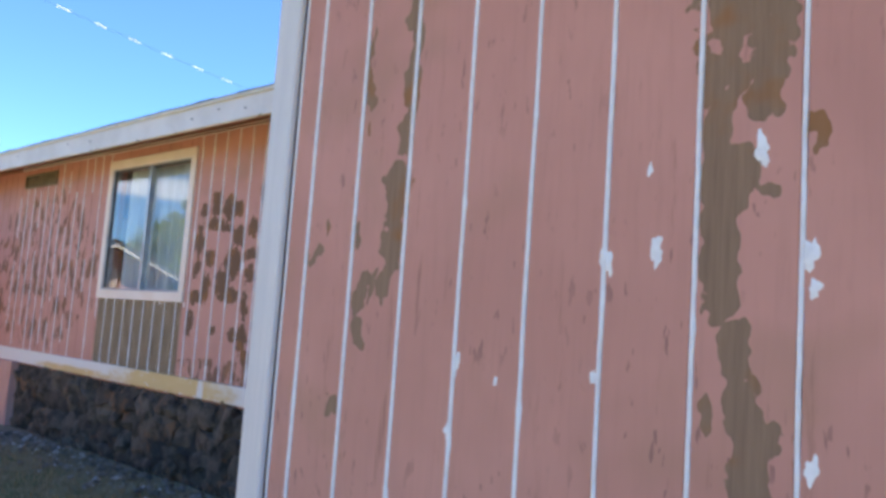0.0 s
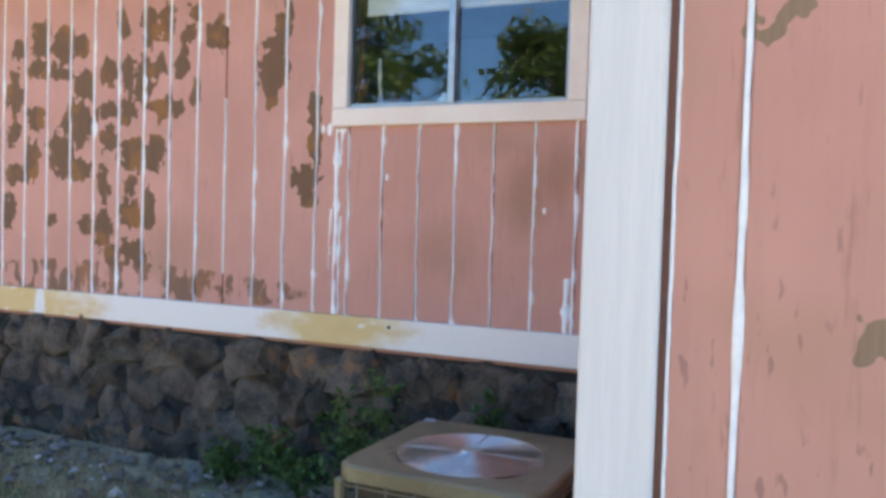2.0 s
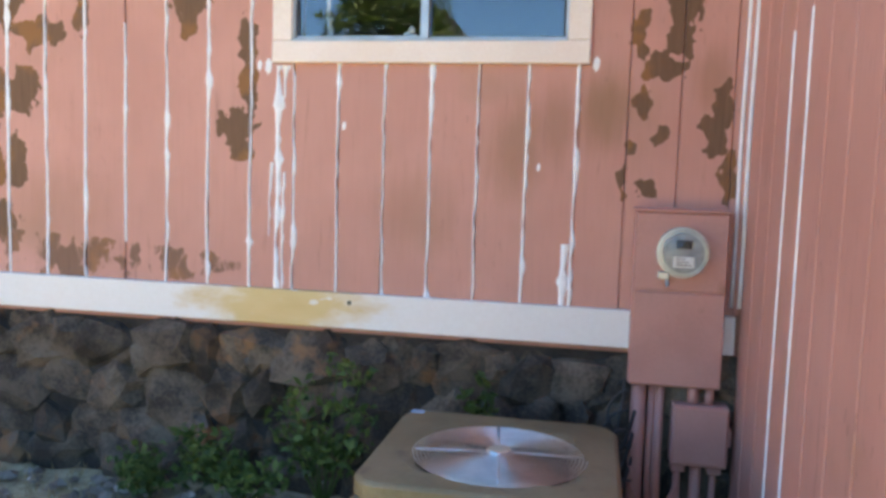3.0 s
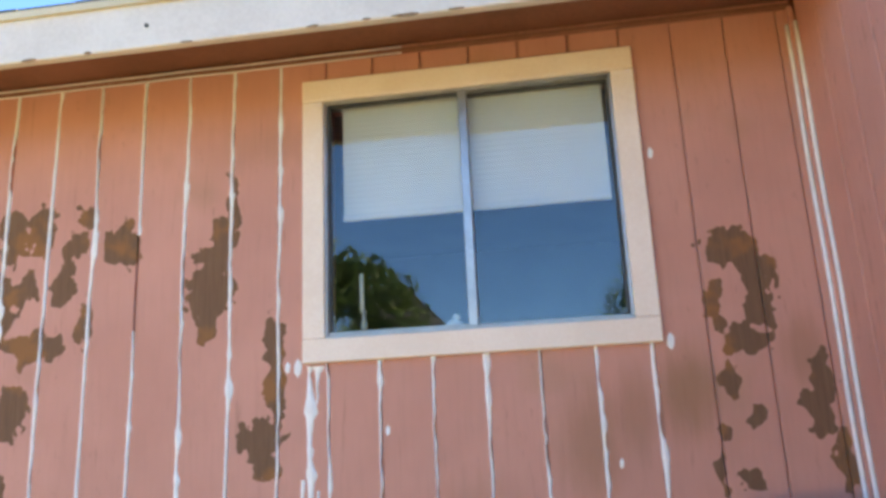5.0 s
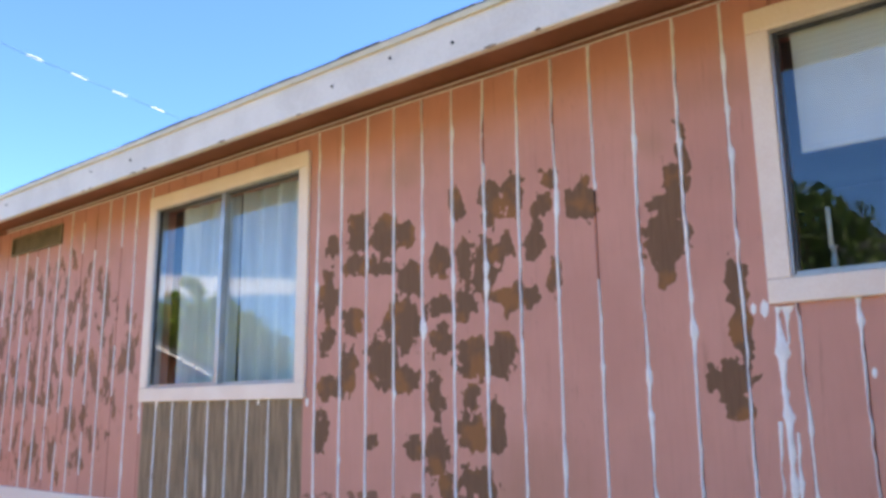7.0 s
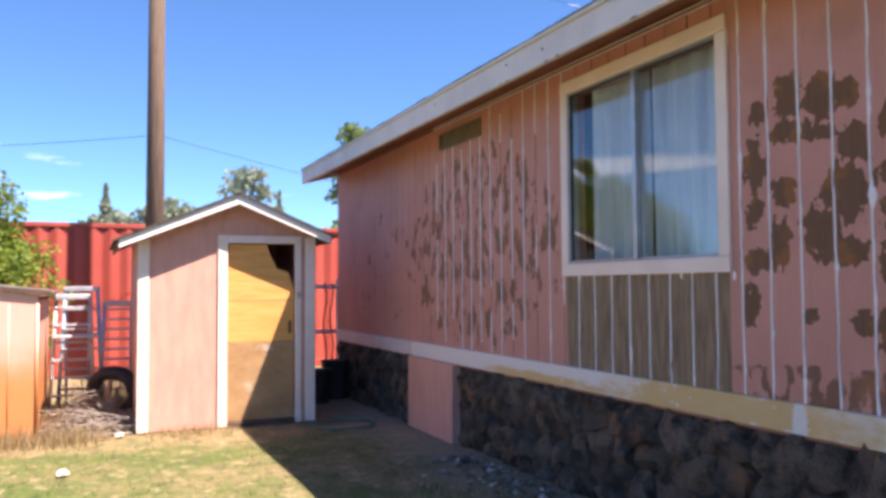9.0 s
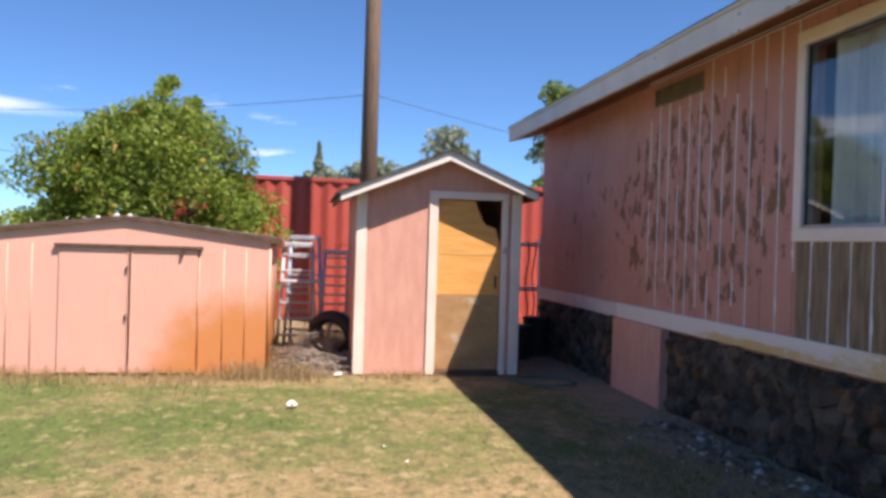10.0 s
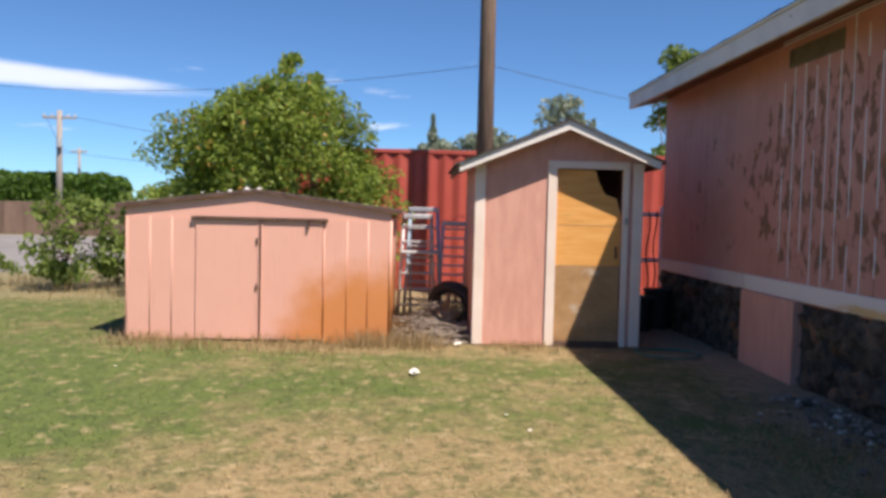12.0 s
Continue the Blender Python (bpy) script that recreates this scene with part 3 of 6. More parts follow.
prism(bm, [(-2.338, 0.0), (0.16, 0.0), (0.16, 4.0), (-2.338, 3.30)], "x", 0.014, 0.13)
wall_d = solo("wall_wing_west", bm, M_GROOVE, "pink grooved plywood side wall of the wing", "wall", "structure")
solo("wall_gable", prism(bmesh.new(), [(0.012, -0.1), (7.0, -0.1), (7.0, 3.2), (3.5, 4.2), (0.012, 3.2)], "x", WALL_END, WALL_END + 0.12),
     M_SHEDPINK, "pink gable end wall of the house", "wall", "structure")
solo("wall_south", B(WALL_END, 6.0, 7.0, 7.14, -0.1, 3.2), M_SHEDPINK, "pink rear wall of the house", "wall", "structure")
solo("wall_east", B(6.0, 6.12, -2.338, 7.14, -0.1, 3.6), M_SHEDPINK, "pink far side wall of the wing", "wall", "structure")
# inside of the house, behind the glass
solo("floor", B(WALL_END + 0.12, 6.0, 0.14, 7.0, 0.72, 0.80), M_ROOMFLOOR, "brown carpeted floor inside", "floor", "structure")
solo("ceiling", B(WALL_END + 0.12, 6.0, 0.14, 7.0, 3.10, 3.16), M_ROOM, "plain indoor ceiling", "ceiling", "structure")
solo("wall_inside", B(WALL_END + 0.12, 6.0, 3.4, 3.5, 0.80, 3.10), M_ROOM, "plain indoor wall, dimness put into its colour", "wall", "structure")
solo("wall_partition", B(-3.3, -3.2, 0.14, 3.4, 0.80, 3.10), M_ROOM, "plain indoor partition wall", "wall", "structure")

# roof: two slopes with an eave in front, a gable over the wing
EAVE = -0.50
rng_f = random.Random(11)
bm = prism(bmesh.new(), [(EAVE, 3.150), (3.5, 4.20), (7.4, 3.03), (7.4, 3.06), (3.5, 4.24), (EAVE - 0.012, 3.165)], "x", WALL_END - 0.02, 0.02)
solo("roof", bm, M_SHINGLE, "low roof of dark worn shingles", "roof", "structure")
bm = prism(bmesh.new(), [(-2.85, 3.20), (1.2, 4.30), (3.5, 4.24), (3.5, 4.28), (1.2, 4.35), (-2.87, 3.22)], "x", 0.0, 6.3)
solo("roof_wing", bm, M_SHINGLE, "low shingled roof over the wing", "roof", "structure")
solo("soffit", B(WALL_END, -0.002, EAVE + 0.02, 0.012, SOFFIT_Z + 0.02, SOFFIT_Z + 0.035), M_SOFFIT, "pink brown soffit, painted darker for the shade under the eave", "soffit", "structure")
solo("soffit_wing", B(0.0, 6.2, -2.83, -2.34, 3.12, 3.14), M_SOFFIT, "pink brown soffit of the wing, painted darker for shade", "soffit", "structure")
fascia = solo("fascia", B(WALL_END - 0.02, -0.002, EAVE - 0.019, EAVE + 0.019, 2.955, 3.132, 0.004), M_WHITE, "white painted fascia board along the eave with nail holes", "fascia", "structure")
bm = bmesh.new()
prism(bm, [(EAVE + 0.01, 3.133), (EAVE - 0.034, 3.128), (EAVE - 0.034, 3.157), (EAVE + 0.01, 3.159)], "x", WALL_END - 0.03, -0.002)
solo("drip_edge", bm, M_DRIP, "yellowed metal drip edge above the fascia", "trim", "structure")
solo("fascia_wing", B(0.0, 6.3, -2.87, -2.83, 3.0, 3.19), M_WHITE, "white fascia board of the wing", "fascia", "structure")
bm = prism(bmesh.new(), [(EAVE, 2.955), (EAVE, 3.135), (3.5, 4.185), (3.5, 4.02)], "x", WALL_END - 0.04, WALL_END - 0.002)
solo("rake_board", bm, M_WHITE, "white rake board on the gable end", "trim", "structure")
bm = bmesh.new()
for x in (-3.365, -3.75, -3.0, -5.6, -1.32, -1.02, -2.35, -6.1, -7.4):
    bmesh.ops.create_cone(bm, cap_ends=True, segments=10, radius1=0.008, radius2=0.008, depth=0.004,
                          matrix=pose(x, EAVE - 0.0215, 3.055 + 0.02 * math.sin(x * 9), 90, 0, 0))
part("nail_hole", bm, M_DARK, fascia)
M_STAIN = plain("weathered_wood_chip", (0.16, 0.10, 0.06), (0.28, 0.19, 0.12), 0.9, 20)
for i in range(26):
    x = -0.4 - 11.4 * rng_f.random()
    bm = bmesh.new()
    bmesh.ops.create_icosphere(bm, subdivisions=1, radius=1.0, matrix=Matrix.LocRotScale((x, EAVE - 0.018, 2.958 + 0.003 * rng_f.random()), None, (0.012 + 0.03 * rng_f.random(), 0.003, 0.004 + 0.006 * rng_f.random())))
    part("chipped_spot", bm, M_STAIN, fascia)
# rough shingle lip above the drip edge
bm = bmesh.new()
x = WALL_END - 0.03
while x < -0.3:
    w = 0.2 + 0.12 * random.random()
    slab(bm, x, x + w - 0.006, EAVE - 0.022 - 0.010 * random.random(), EAVE + 0.25, 3.160, 3.167 + 0.006 * random.random())
    x += w
solo("shingle_edge", bm, M_SHINGLE, "ragged lower row of dark shingles", "roof", "structure")

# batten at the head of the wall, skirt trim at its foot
solo("trim_head", B(WALL_END, -0.01, -0.016, 0.0, SOFFIT_Z - 0.028, SOFFIT_Z - 0.004, 0.004), M_SOFFIT, "thin batten under the soffit, painted darker for shade", "trim", "structure")
for i, (a, b) in enumerate(((WALL_END, -9.275), (-9.265, -0.012))):
    solo("trim_skirt", B(a, b, -0.024, 0.008, TRIM_LOW, TRIM_TOP, 0.004), M_SKIRT if i == 1 else M_WHITE,
         "white painted skirt board with ochre patches", "trim", "structure")

nail = bmesh.new()
bmesh.ops.create_cone(nail, cap_ends=True, segments=10, radius1=0.009, radius2=0.007, depth=0.012, matrix=pose(-1.573, -0.029, 0.855, 90, 0, 0))
solo("trim_nail", nail, M_DARK, "dark nail head in the skirt board", "nail", "structure")

# corner boards of the wing
solo("trim_corner", B(-0.022, 0.089, -2.374, -2.352, 0.0, 3.1, 0.004), M_CORNER, "white painted corner board of the wing", "trim", "structure")
solo("trim_corner_side", B(-0.022, -0.002, -2.350, -2.290, 0.0, 3.1, 0.004), M_CORNER, "white painted corner board of the wing", "trim", "structure")
solo("trim_inner", B(-0.024, -0.002, -0.026, -0.003, 0.9, 3.1, 0.004), M_SIDE_D, "pink corner batten between the two walls", "trim", "structure")
bm = bmesh.new()
for dx_, dy_ in ((-0.030, -0.006), (-0.006, -0.032)):
    tube(bm, [(dx_ + 0.002 * math.sin(z * 7), dy_, z) for z in np.arange(0.93, 3.1, 0.1)], 0.0085, sides=6)
part("caulk_line", bm, M_CAULK, wall_d)

bm = bmesh.new()
for z in (SOFFIT_Z - 0.030, SOFFIT_Z - 0.003):
    pts = [(x, -0.015 - 0.002 * noise.noise(Vector((x * 9, z, 0))), z + 0.003 * noise.noise(Vector((x * 3, z * 50, 1)))) for x in np.arange(-8.6, -1.5, 0.12)]
    tube(bm, pts, 0.0058, 0.003, 5)
part("caulk_line", bm, M_CAULK, wall_a)

PITCH, FIRST = 0.1977, -0.656
PLANKS = {}


def plank_mesh(w, h, mat):
    key = (round(w, 3), round(h, 3), mat.name)
    if key not in PLANKS:
        bm = B(-w / 2, w / 2, -0.0, 0.014, 0, h)
        front = [e for e in bm.edges if all(v.co.y < 0.001 for v in e.verts)]
        bmesh.ops.bevel(bm, geom=front, offset=0.003, segments=1, affect="EDGES")
        PLANKS[key] = mesh_of("siding_board", bm, mat)
    return PLANKS[key]


def caulk(bm, x, z0, z1, face, seed, width=0.0095, gap=0.0, turn=False, lively=1.0):
    """A hand-run bead of caulk over a groove, with blots and thin spots."""
    steps = max(3, int((z1 - z0) / 0.028))
    prev, drift = None, 0.0
    for i in range(steps + 1):
        z = z0 + (z1 - z0) * i / steps
        n1 = noise.noise(Vector((seed * 3.1, z * 7.0, 0.5)))
        n2 = noise.noise(Vector((seed * 5.7, z * 22.0, 2.5)))
        n3 = noise.noise(Vector((seed * 1.9, z * 2.3, 7.5)))
        if gap and n3 > gap:
            prev = None
            continue
        w = width * (0.66 + (0.34 * n1 + 0.34 * n2) * lively) + (0.019 * max(0, n1 + 0.6 * n2 - 0.42)) * lively
        w = max(0.0022, w)
        off = (0.005 * n3 + 0.0035 * n2 + 0.003 * n1) * lively
        row = [(-w + off, 0.006), (-w * 0.5 + off, -0.0045), (w * 0.5 + off, -0.0045), (w + off, 0.006)]
        vs = [bm.verts.new((face + d, x + a, z) if turn else (x + a, face + d, z)) for a, d in row]
        if prev:
            for k in range(3):
                f = bm.faces.new((prev[k], prev[k + 1], vs[k + 1], vs[k]))
                f.smooth = True
        prev = vs
    return bm


def boards_a():
    cuts = [(w[0] + 0.03, w[1] - 0.03, w[2] + 0.03, w[3] - 0.03) for w in (W1, W2)]
    vent = (-8.46, -7.55, 2.86, 3.02)
    cuts.append(vent)
    xs = [-0.004] + [FIRST - PITCH * i for i in range(-3, 60) if FIRST - PITCH * i > WALL_END] + [WALL_END]
    for b, a in zip(xs, xs[1:]):
        gap = 0.0045 if b < -0.6 else 0.0022
        lo, hi = a + gap, b - gap
        edges = sorted({lo, hi, *[c for h in cuts for c in h[:2] if lo < c < hi]})
        for p, r in zip(edges, edges[1:]):
            if r - p < 0.004:
                continue
            mid = (p + r) / 2
            h = next((h for h in cuts if h[0] < mid < h[1]), None)
            spans = [(TRIM_TOP - 0.03, h[2]), (h[3], SOFFIT_Z + 0.015)] if h else [(TRIM_TOP - 0.03, SOFFIT_Z + 0.015)]
            for i, (z0, z1) in enumerate(spans):
                bare = W2[0] - 0.02 < mid < W2[1] - 0.01 and z1 < 1.7
                me = plank_mesh(r - p, z1 - z0, M_BARE if bare else M_SIDE_A)
                piece("siding_board", me, wall_a, pose(mid, 0, z0))
    # caulk over the joints
    for i in range(-2, 44):
        x = FIRST - PITCH * i
        bm = bmesh.new()
        under1, under2 = W1[0] < x < W1[1], W2[0] < x < W2[1]
        if i < 0:
            continue
        if under1:
            caulk(bm, x, TRIM_TOP, W1[2], 0, i, 0.0080 if i not in (0, 1) else 0.013, lively=1.7)
            if i == 0:
                caulk(bm, x - 0.03, TRIM_TOP, TRIM_TOP + 0.25, -0.001, 77, 0.026, lively=1.6)
        elif under2:
            caulk(bm, x, TRIM_TOP, W2[2], 0, i, 0.0075, 0.55, lively=1.4)
        elif x > W2[1]:
            top = SOFFIT_Z - 0.03
            if i == 10:
                caulk(bm, x, 2.42, top, 0, i)
                caulk(bm, x, TRIM_TOP, 2.03, 0, i + 60, 0.009, 0.35)
            else:
                caulk(bm, x, TRIM_TOP, top, 0, i, 0.0105, lively=1.5)
        elif x > -8.6:
            caulk(bm, x, TRIM_TOP, SOFFIT_Z - 0.03 if x > -7.5 else 2.86, 0, i, 0.0070, 0.33, lively=1.4)
        if bm.verts:
            part("caulk_line", bm, M_CAULK, wall_a)
        else:
            bm.free()
    # the smeared double joint beside the first window, and smears where the casing meets the wall
    bm = bmesh.new()
    caulk(bm, -1.915, TRIM_TOP, W1[2] - 0.01, -0.0015, 91, 0.022, 0.5, lively=2.0)
    caulk(bm, -1.885, TRIM_TOP, W1[2] - 0.01, 0, 92, 0.011, 0.25, lively=2.2)
    caulk(bm, -1.945, TRIM_TOP, W1[2] - 0.02, 0, 93, 0.011, 0.1, lively=2.2)
    part("caulk_smear", bm, M_CAULK, wall_a)
    bm = bmesh.new()
    for x, z, r in ((-0.585, 2.57, 0.012), (-0.59, 1.86, 0.016), (-1.96, 1.845, 0.018), (-2.0, 1.848, 0.012), (-1.62, 1.60, 0.010),
                    (-0.80, 1.45, 0.009), (-4.47, 1.535, 0.014), (-6.2, 1.48, 0.014), (-4.9, 1.543, 0.012)):
        bmesh.ops.create_icosphere(bm, subdivisions=1, radius=r, matrix=Matrix.LocRotScale((x, -0.001, z), None, (1.0, 0.18, 2.0)))
    part("caulk_blot", bm, M_CAULK, wall_a)


boards_a()


def boards_c():
    xs = [0.099] + [0.1935 + 0.2018 * i for i in range(29)]
    for a, b in zip(xs, xs[1:]):
        me = plank_mesh(b - a - 0.009, 3.1, M_SIDE_C)
        piece("siding_board", me, wall_c, pose((a + b) / 2, -2.352, 0.02))
    for i, x in enumerate(xs[:14]):
        bm = bmesh.new()
        caulk(bm, x if i else x + 0.004, 0.05, 3.1, -2.352, 200 + i, 0.0088 if i else 0.006, lively=0.45)
        part("caulk_line", bm, M_CAULK, wall_c)
    bm = bmesh.new()
    for x, z, r in ((1.319, 1.68, 0.017), (1.325, 1.655, 0.013), (1.21, 1.65, 0.020), (1.62, 1.66, 0.02), (0.81, 1.40, 0.018),
                    (0.795, 1.24, 0.016), (1.63, 1.60, 0.014), (0.93, 1.37, 0.008), (1.53, 1.86, 0.02), (1.19, 1.40, 0.012),
                    (1.63, 1.28, 0.018), (1.30, 1.84, 0.009), (0.60, 1.05, 0.014)):
        got = bmesh.ops.create_icosphere(bm, subdivisions=3, radius=r * 0.9)["verts"]
        for v in got:
            d = v.co.normalized()
            k = 1 + 0.75 * noise.noise(Vector((d.x * 1.6 + 9 * x, 0, d.z * 1.6 + 7 * z))) + 0.3 * noise.noise(Vector((d.x * 5 + x, 2, d.z * 5 + z)))
            v.co = Vector((x + v.co.x * 0.75 * k + 0.25 * v.co.z * math.sin(40 * x), -2.352 + v.co.y * 0.14, z + v.co.z * 1.5 * k))
    part("caulk_blot", bm, M_CAULK, wall_c)


boards_c()


def boards_d():
    ys = [-0.028 - 0.2 * i for i in range(12)] + [-2.290]
    for a, b in zip(ys, ys[1:]):
        me = plank_mesh(a - b - 0.009, 3.3, M_SIDE_D)
        piece("siding_board", me, wall_d, pose(0.0, (a + b) / 2, 0.02, 0, 0, -90))
    for i, y in enumerate(ys[1:-1]):
        if i not in (2, 3):
            continue
        bm = bmesh.new()
        caulk(bm, y, 0.1, (1.9, 1.6, 1.87, 1.90, 1.92, 3.0, 2.6, 2.0, 1.7, 2.2, 2.0)[i % 11], 0.0, 300 + i, 0.0042, 0.0, True)
        if bm.verts:
            part("caulk_line", bm, M_CAULK, wall_d)


boards_d()


# ---- windows ----
def build_window(name, w, casing, label, slide):
    x0, x1, z0, z1 = w
    h = hole_of(w)
    win = thing(name, ((x0 + x1) / 2, 0, z0), label, "window", "", "structure")
    # flat casing boards, the top and bottom ones run across
    part("casing", B(x0, x1, -0.023, 0.012, z0, h[2], 0.004), casing, win)
    part("casing", B(x0, x1, -0.023, 0.012, h[3], z1, 0.004), casing, win)
    part("casing", B(x0, h[0], -0.021, 0.012, h[2] + 0.001, h[3] - 0.001, 0.004), casing, win)
    part("casing", B(h[1], x1, -0.021, 0.012, h[2] + 0.001, h[3] - 0.001, 0.004), casing, win)
    f = 0.012
    part("window_frame", B(h[0], h[1], -0.012, 0.075, h[2], h[2] + f, 0.003), M_ALU, win, "aluminium sill track")
    part("window_frame", B(h[0], h[1], -0.010, 0.075, h[3] - f, h[3], 0.003), M_ALU, win)
    part("window_frame", B(h[0], h[0] + f, -0.010, 0.075, h[2] + f, h[3] - f, 0.003), M_ALU, win)
    part("window_frame", B(h[1] - f, h[1], -0.010, 0.075, h[2] + f, h[3] - f, 0.003), M_ALU, win)
    mid = (h[0] + h[1]) / 2 + slide
    a, b, lo, hi = h[0] + f, h[1] - f, h[2] + f, h[3] - f
    part("meeting_stile", B(mid - 0.020, mid + 0.016, -0.002, 0.050, lo, hi, 0.003), M_ALU, win)
    for s0, s1, y in ((a, mid, 0.012), (mid, b, 0.036)):
        s = 0.012
        bm = bmesh.new()
        slab(bm, s0, s1, y - 0.008, y + 0.010, hi - s, hi)
        slab(bm, s0, s0 + s, y - 0.008, y + 0.010, lo + s, hi - s)
        slab(bm, s1 - s, s1, y - 0.008, y + 0.010, lo + s, hi - s)
        sash = part("sash", bm, M_GASKET, win, "dark weathered sash frame")
        part("bottom_rail", B(s0, s1, y - 0.009, y + 0.010, lo, lo + s, 0.002), M_ALU, sash)
        pane = part("pane", B(s0 + s, s1 - s, y - 0.002, y + 0.002, lo + s, hi - s), M_GLASS, sash, "clear reflecting glass pane")
        pane.visible_shadow = False
    bm = bmesh.new()
    slab(bm, h[0] + 0.001, h[1] - 0.001, 0.076, 0.139, h[2] - 0.004, h[2] + 0.004)
    part("inner_sill", bm, M_WHITE, win)
    return win


build_window("window_1", W1, M_CREAM, "aluminium sliding window with broad cream painted casing", -0.008)
build_window("window_2", W2, M_CREAM, "aluminium sliding window with cream casing and drawn curtains", 0.0)


def build_blind():
    """A pleated shade, let halfway down."""
    t = thing("pleated_blind", (-1.27, 0.1, 2.43), "white pleated fabric blind let halfway down inside the window", "blind")
    bm = bmesh.new()
    zs = np.linspace(2.447, 2.905, 40)
    rows = []
    for i, z in enumerate(zs):
        y = 0.068 + (0.0005 if i % 2 else -0.0005)
        rows.append([bm.verts.new((x, y, z)) for x in np.linspace(-1.793, -0.737, 9)])
    for a, b in zip(rows, rows[1:]):
        for k in range(8):
            bm.faces.new((a[k], a[k + 1], b[k + 1], b[k]))
    fabric = part("fabric", bm, M_BLIND, t)
    m = fabric.modifiers.new("thickness", "SOLIDIFY")
    m.thickness = 0.002
    part("bottom_rail", B(-1.794, -0.736, 0.058, 0.078, 2.424, 2.446, 0.004), M_BLIND, t)
    part("head_rail", B(-1.80, -0.73, 0.060, 0.095, 2.900, 2.930, 0.004), M_WHITE, t)


build_blind()


def build_curtain(x0, x1, seed, label):
    """A hanging sheer panel with uneven folds."""
    t = thing("curtain", ((x0 + x1) / 2, 0.14, 1.6), label, "curtain", "curtains in the window")
    bm = bmesh.new()
    n = 90
    rows = []
    for z in np.linspace(1.62, 2.93, 12):
        row = []
        for i in range(n + 1):
            u = i / n
            ph = seed + u * 25 + 3.2 * noise.noise(Vector((u * 6, seed, 0)))
            y = 0.165 + 0.055 * math.sin(ph) * (0.6 + 0.7 * noise.noise(Vector((u * 5, seed, 4)))) + 0.016 * noise.noise(Vector((u * 14, z * 0.7, seed)))
            row.append(bm.verts.new((x0 + (x1 - x0) * u, y, z)))
        rows.append(row)
    for a, b in zip(rows, rows[1:]):
        for k in range(n):
            bm.faces.new((a[k], a[k + 1], b[k + 1], b[k])).smooth = True
    part("cloth", bm, M_CURTAIN, t)
    bm = tube(bmesh.new(), [(x0 - 0.02, 0.15, 2.95), (x1 + 0.02, 0.15, 2.95)], 0.010)
    part("rod", bm, M_ALU, t)


build_curtain(-6.00, -5.38, 1.3, "sheer white curtain panel hanging in folds")
build_curtain(-5.31, -4.56, 4.1, "sheer white curtain panel hanging in folds")


def build_candlestick():
    t = thing("candlestick", (-1.72, 0.10, 1.97), "pale candlestick with a white candle on the window sill", "candlestick")
    bm = bmesh.new()
    pr = [(0.038, 1.962), (0.040, 1.972), (0.022, 1.985), (0.012, 1.995), (0.016, 2.010), (0.009, 2.030), (0.009, 2.055), (0.016, 2.065)]
    rings = [[bm.verts.new((-1.728 + r * math.cos(k * math.tau / 16), 0.108 + r * math.sin(k * math.tau / 16), z)) for k in range(16)] for r, z in pr]
    for a, b in zip(rings, rings[1:]):
        for k in range(16):
            bm.faces.new((a[k], a[(k + 1) % 16], b[(k + 1) % 16], b[k])).smooth = True
    bm.faces.new(rings[0][::-1])
    bm.faces.new(rings[-1])
    part("stand", bm, M_GREYPLASTIC, t)
    part("candle", tube(bmesh.new(), [(-1.735, 0.108, 2.06), (-1.735, 0.108, 2.215)], 0.009, 0.008, 10), M_SCRAP, t, "white wax candle")


build_candlestick()
t = thing("ornament", (-1.35, 0.10, 1.963), "small white rounded ornament on the window sill", "ornament")
bm = bmesh.new()
bmesh.ops.create_icosphere(bm, subdivisions=2, radius=0.03, matrix=Matrix.LocRotScale((-1.372, 0.105, 1.985), None, (1.1, 0.8, 0.75)))
part("body", bm, M_SCRAP, t)
bm = bmesh.new()
bmesh.ops.create_icosphere(bm, subdivisions=2, radius=0.015, matrix=Matrix.Translation((-1.362, 0.095, 2.012)))
part("top", bm, M_SCRAP, t)

# louvred gable vent
vent = thing("wall_vent", (-8.0, 0, 2.86), "brown louvred vent grille high on the pink wall", "vent")
M_VENT = plain("olive_brown_vent", (0.16, 0.13, 0.085), (0.23, 0.19, 0.13), 0.7, 8)
for a in ((-8.472, -7.54, 2.862, 2.884), (-8.472, -7.54, 3.008, 3.030), (-8.472, -8.448, 2.884, 3.008), (-7.564, -7.54, 2.884, 3.008)):
    part("frame", B(a[0], a[1], -0.018, 0.010, a[2], a[3], 0.003), M_VENT, vent)
part("backing", B(-8.448, -7.564, 0.004, 0.010, 2.884, 3.008), M_VENT, vent)
for i in range(5):
    bm = bmesh.new()
    bmesh.ops.create_cube(bm, size=1, matrix=pose(-8.006, -0.004, 2.902 + 0.024 * i, 35, 0, 0) @ Matrix.Diagonal((0.88, 0.022, 0.003, 1)))
    part("slat", bm, M_VENT, vent)

# pink panel over the crawl-space opening
hatch = thing("access_panel", (-8.77, -0.03, 0), "pink painted crawl-space access panel among the stones", "panel")
part("board", B(-9.25, -8.078, -0.062, 0.02, -0.02, 0.738, 0.004), M_SHEDPINK, hatch)
part("edge_strip", B(-8.105, -8.074, -0.070, -0.062, -0.02, 0.738, 0.002), M_SHEDPINK, hatch)


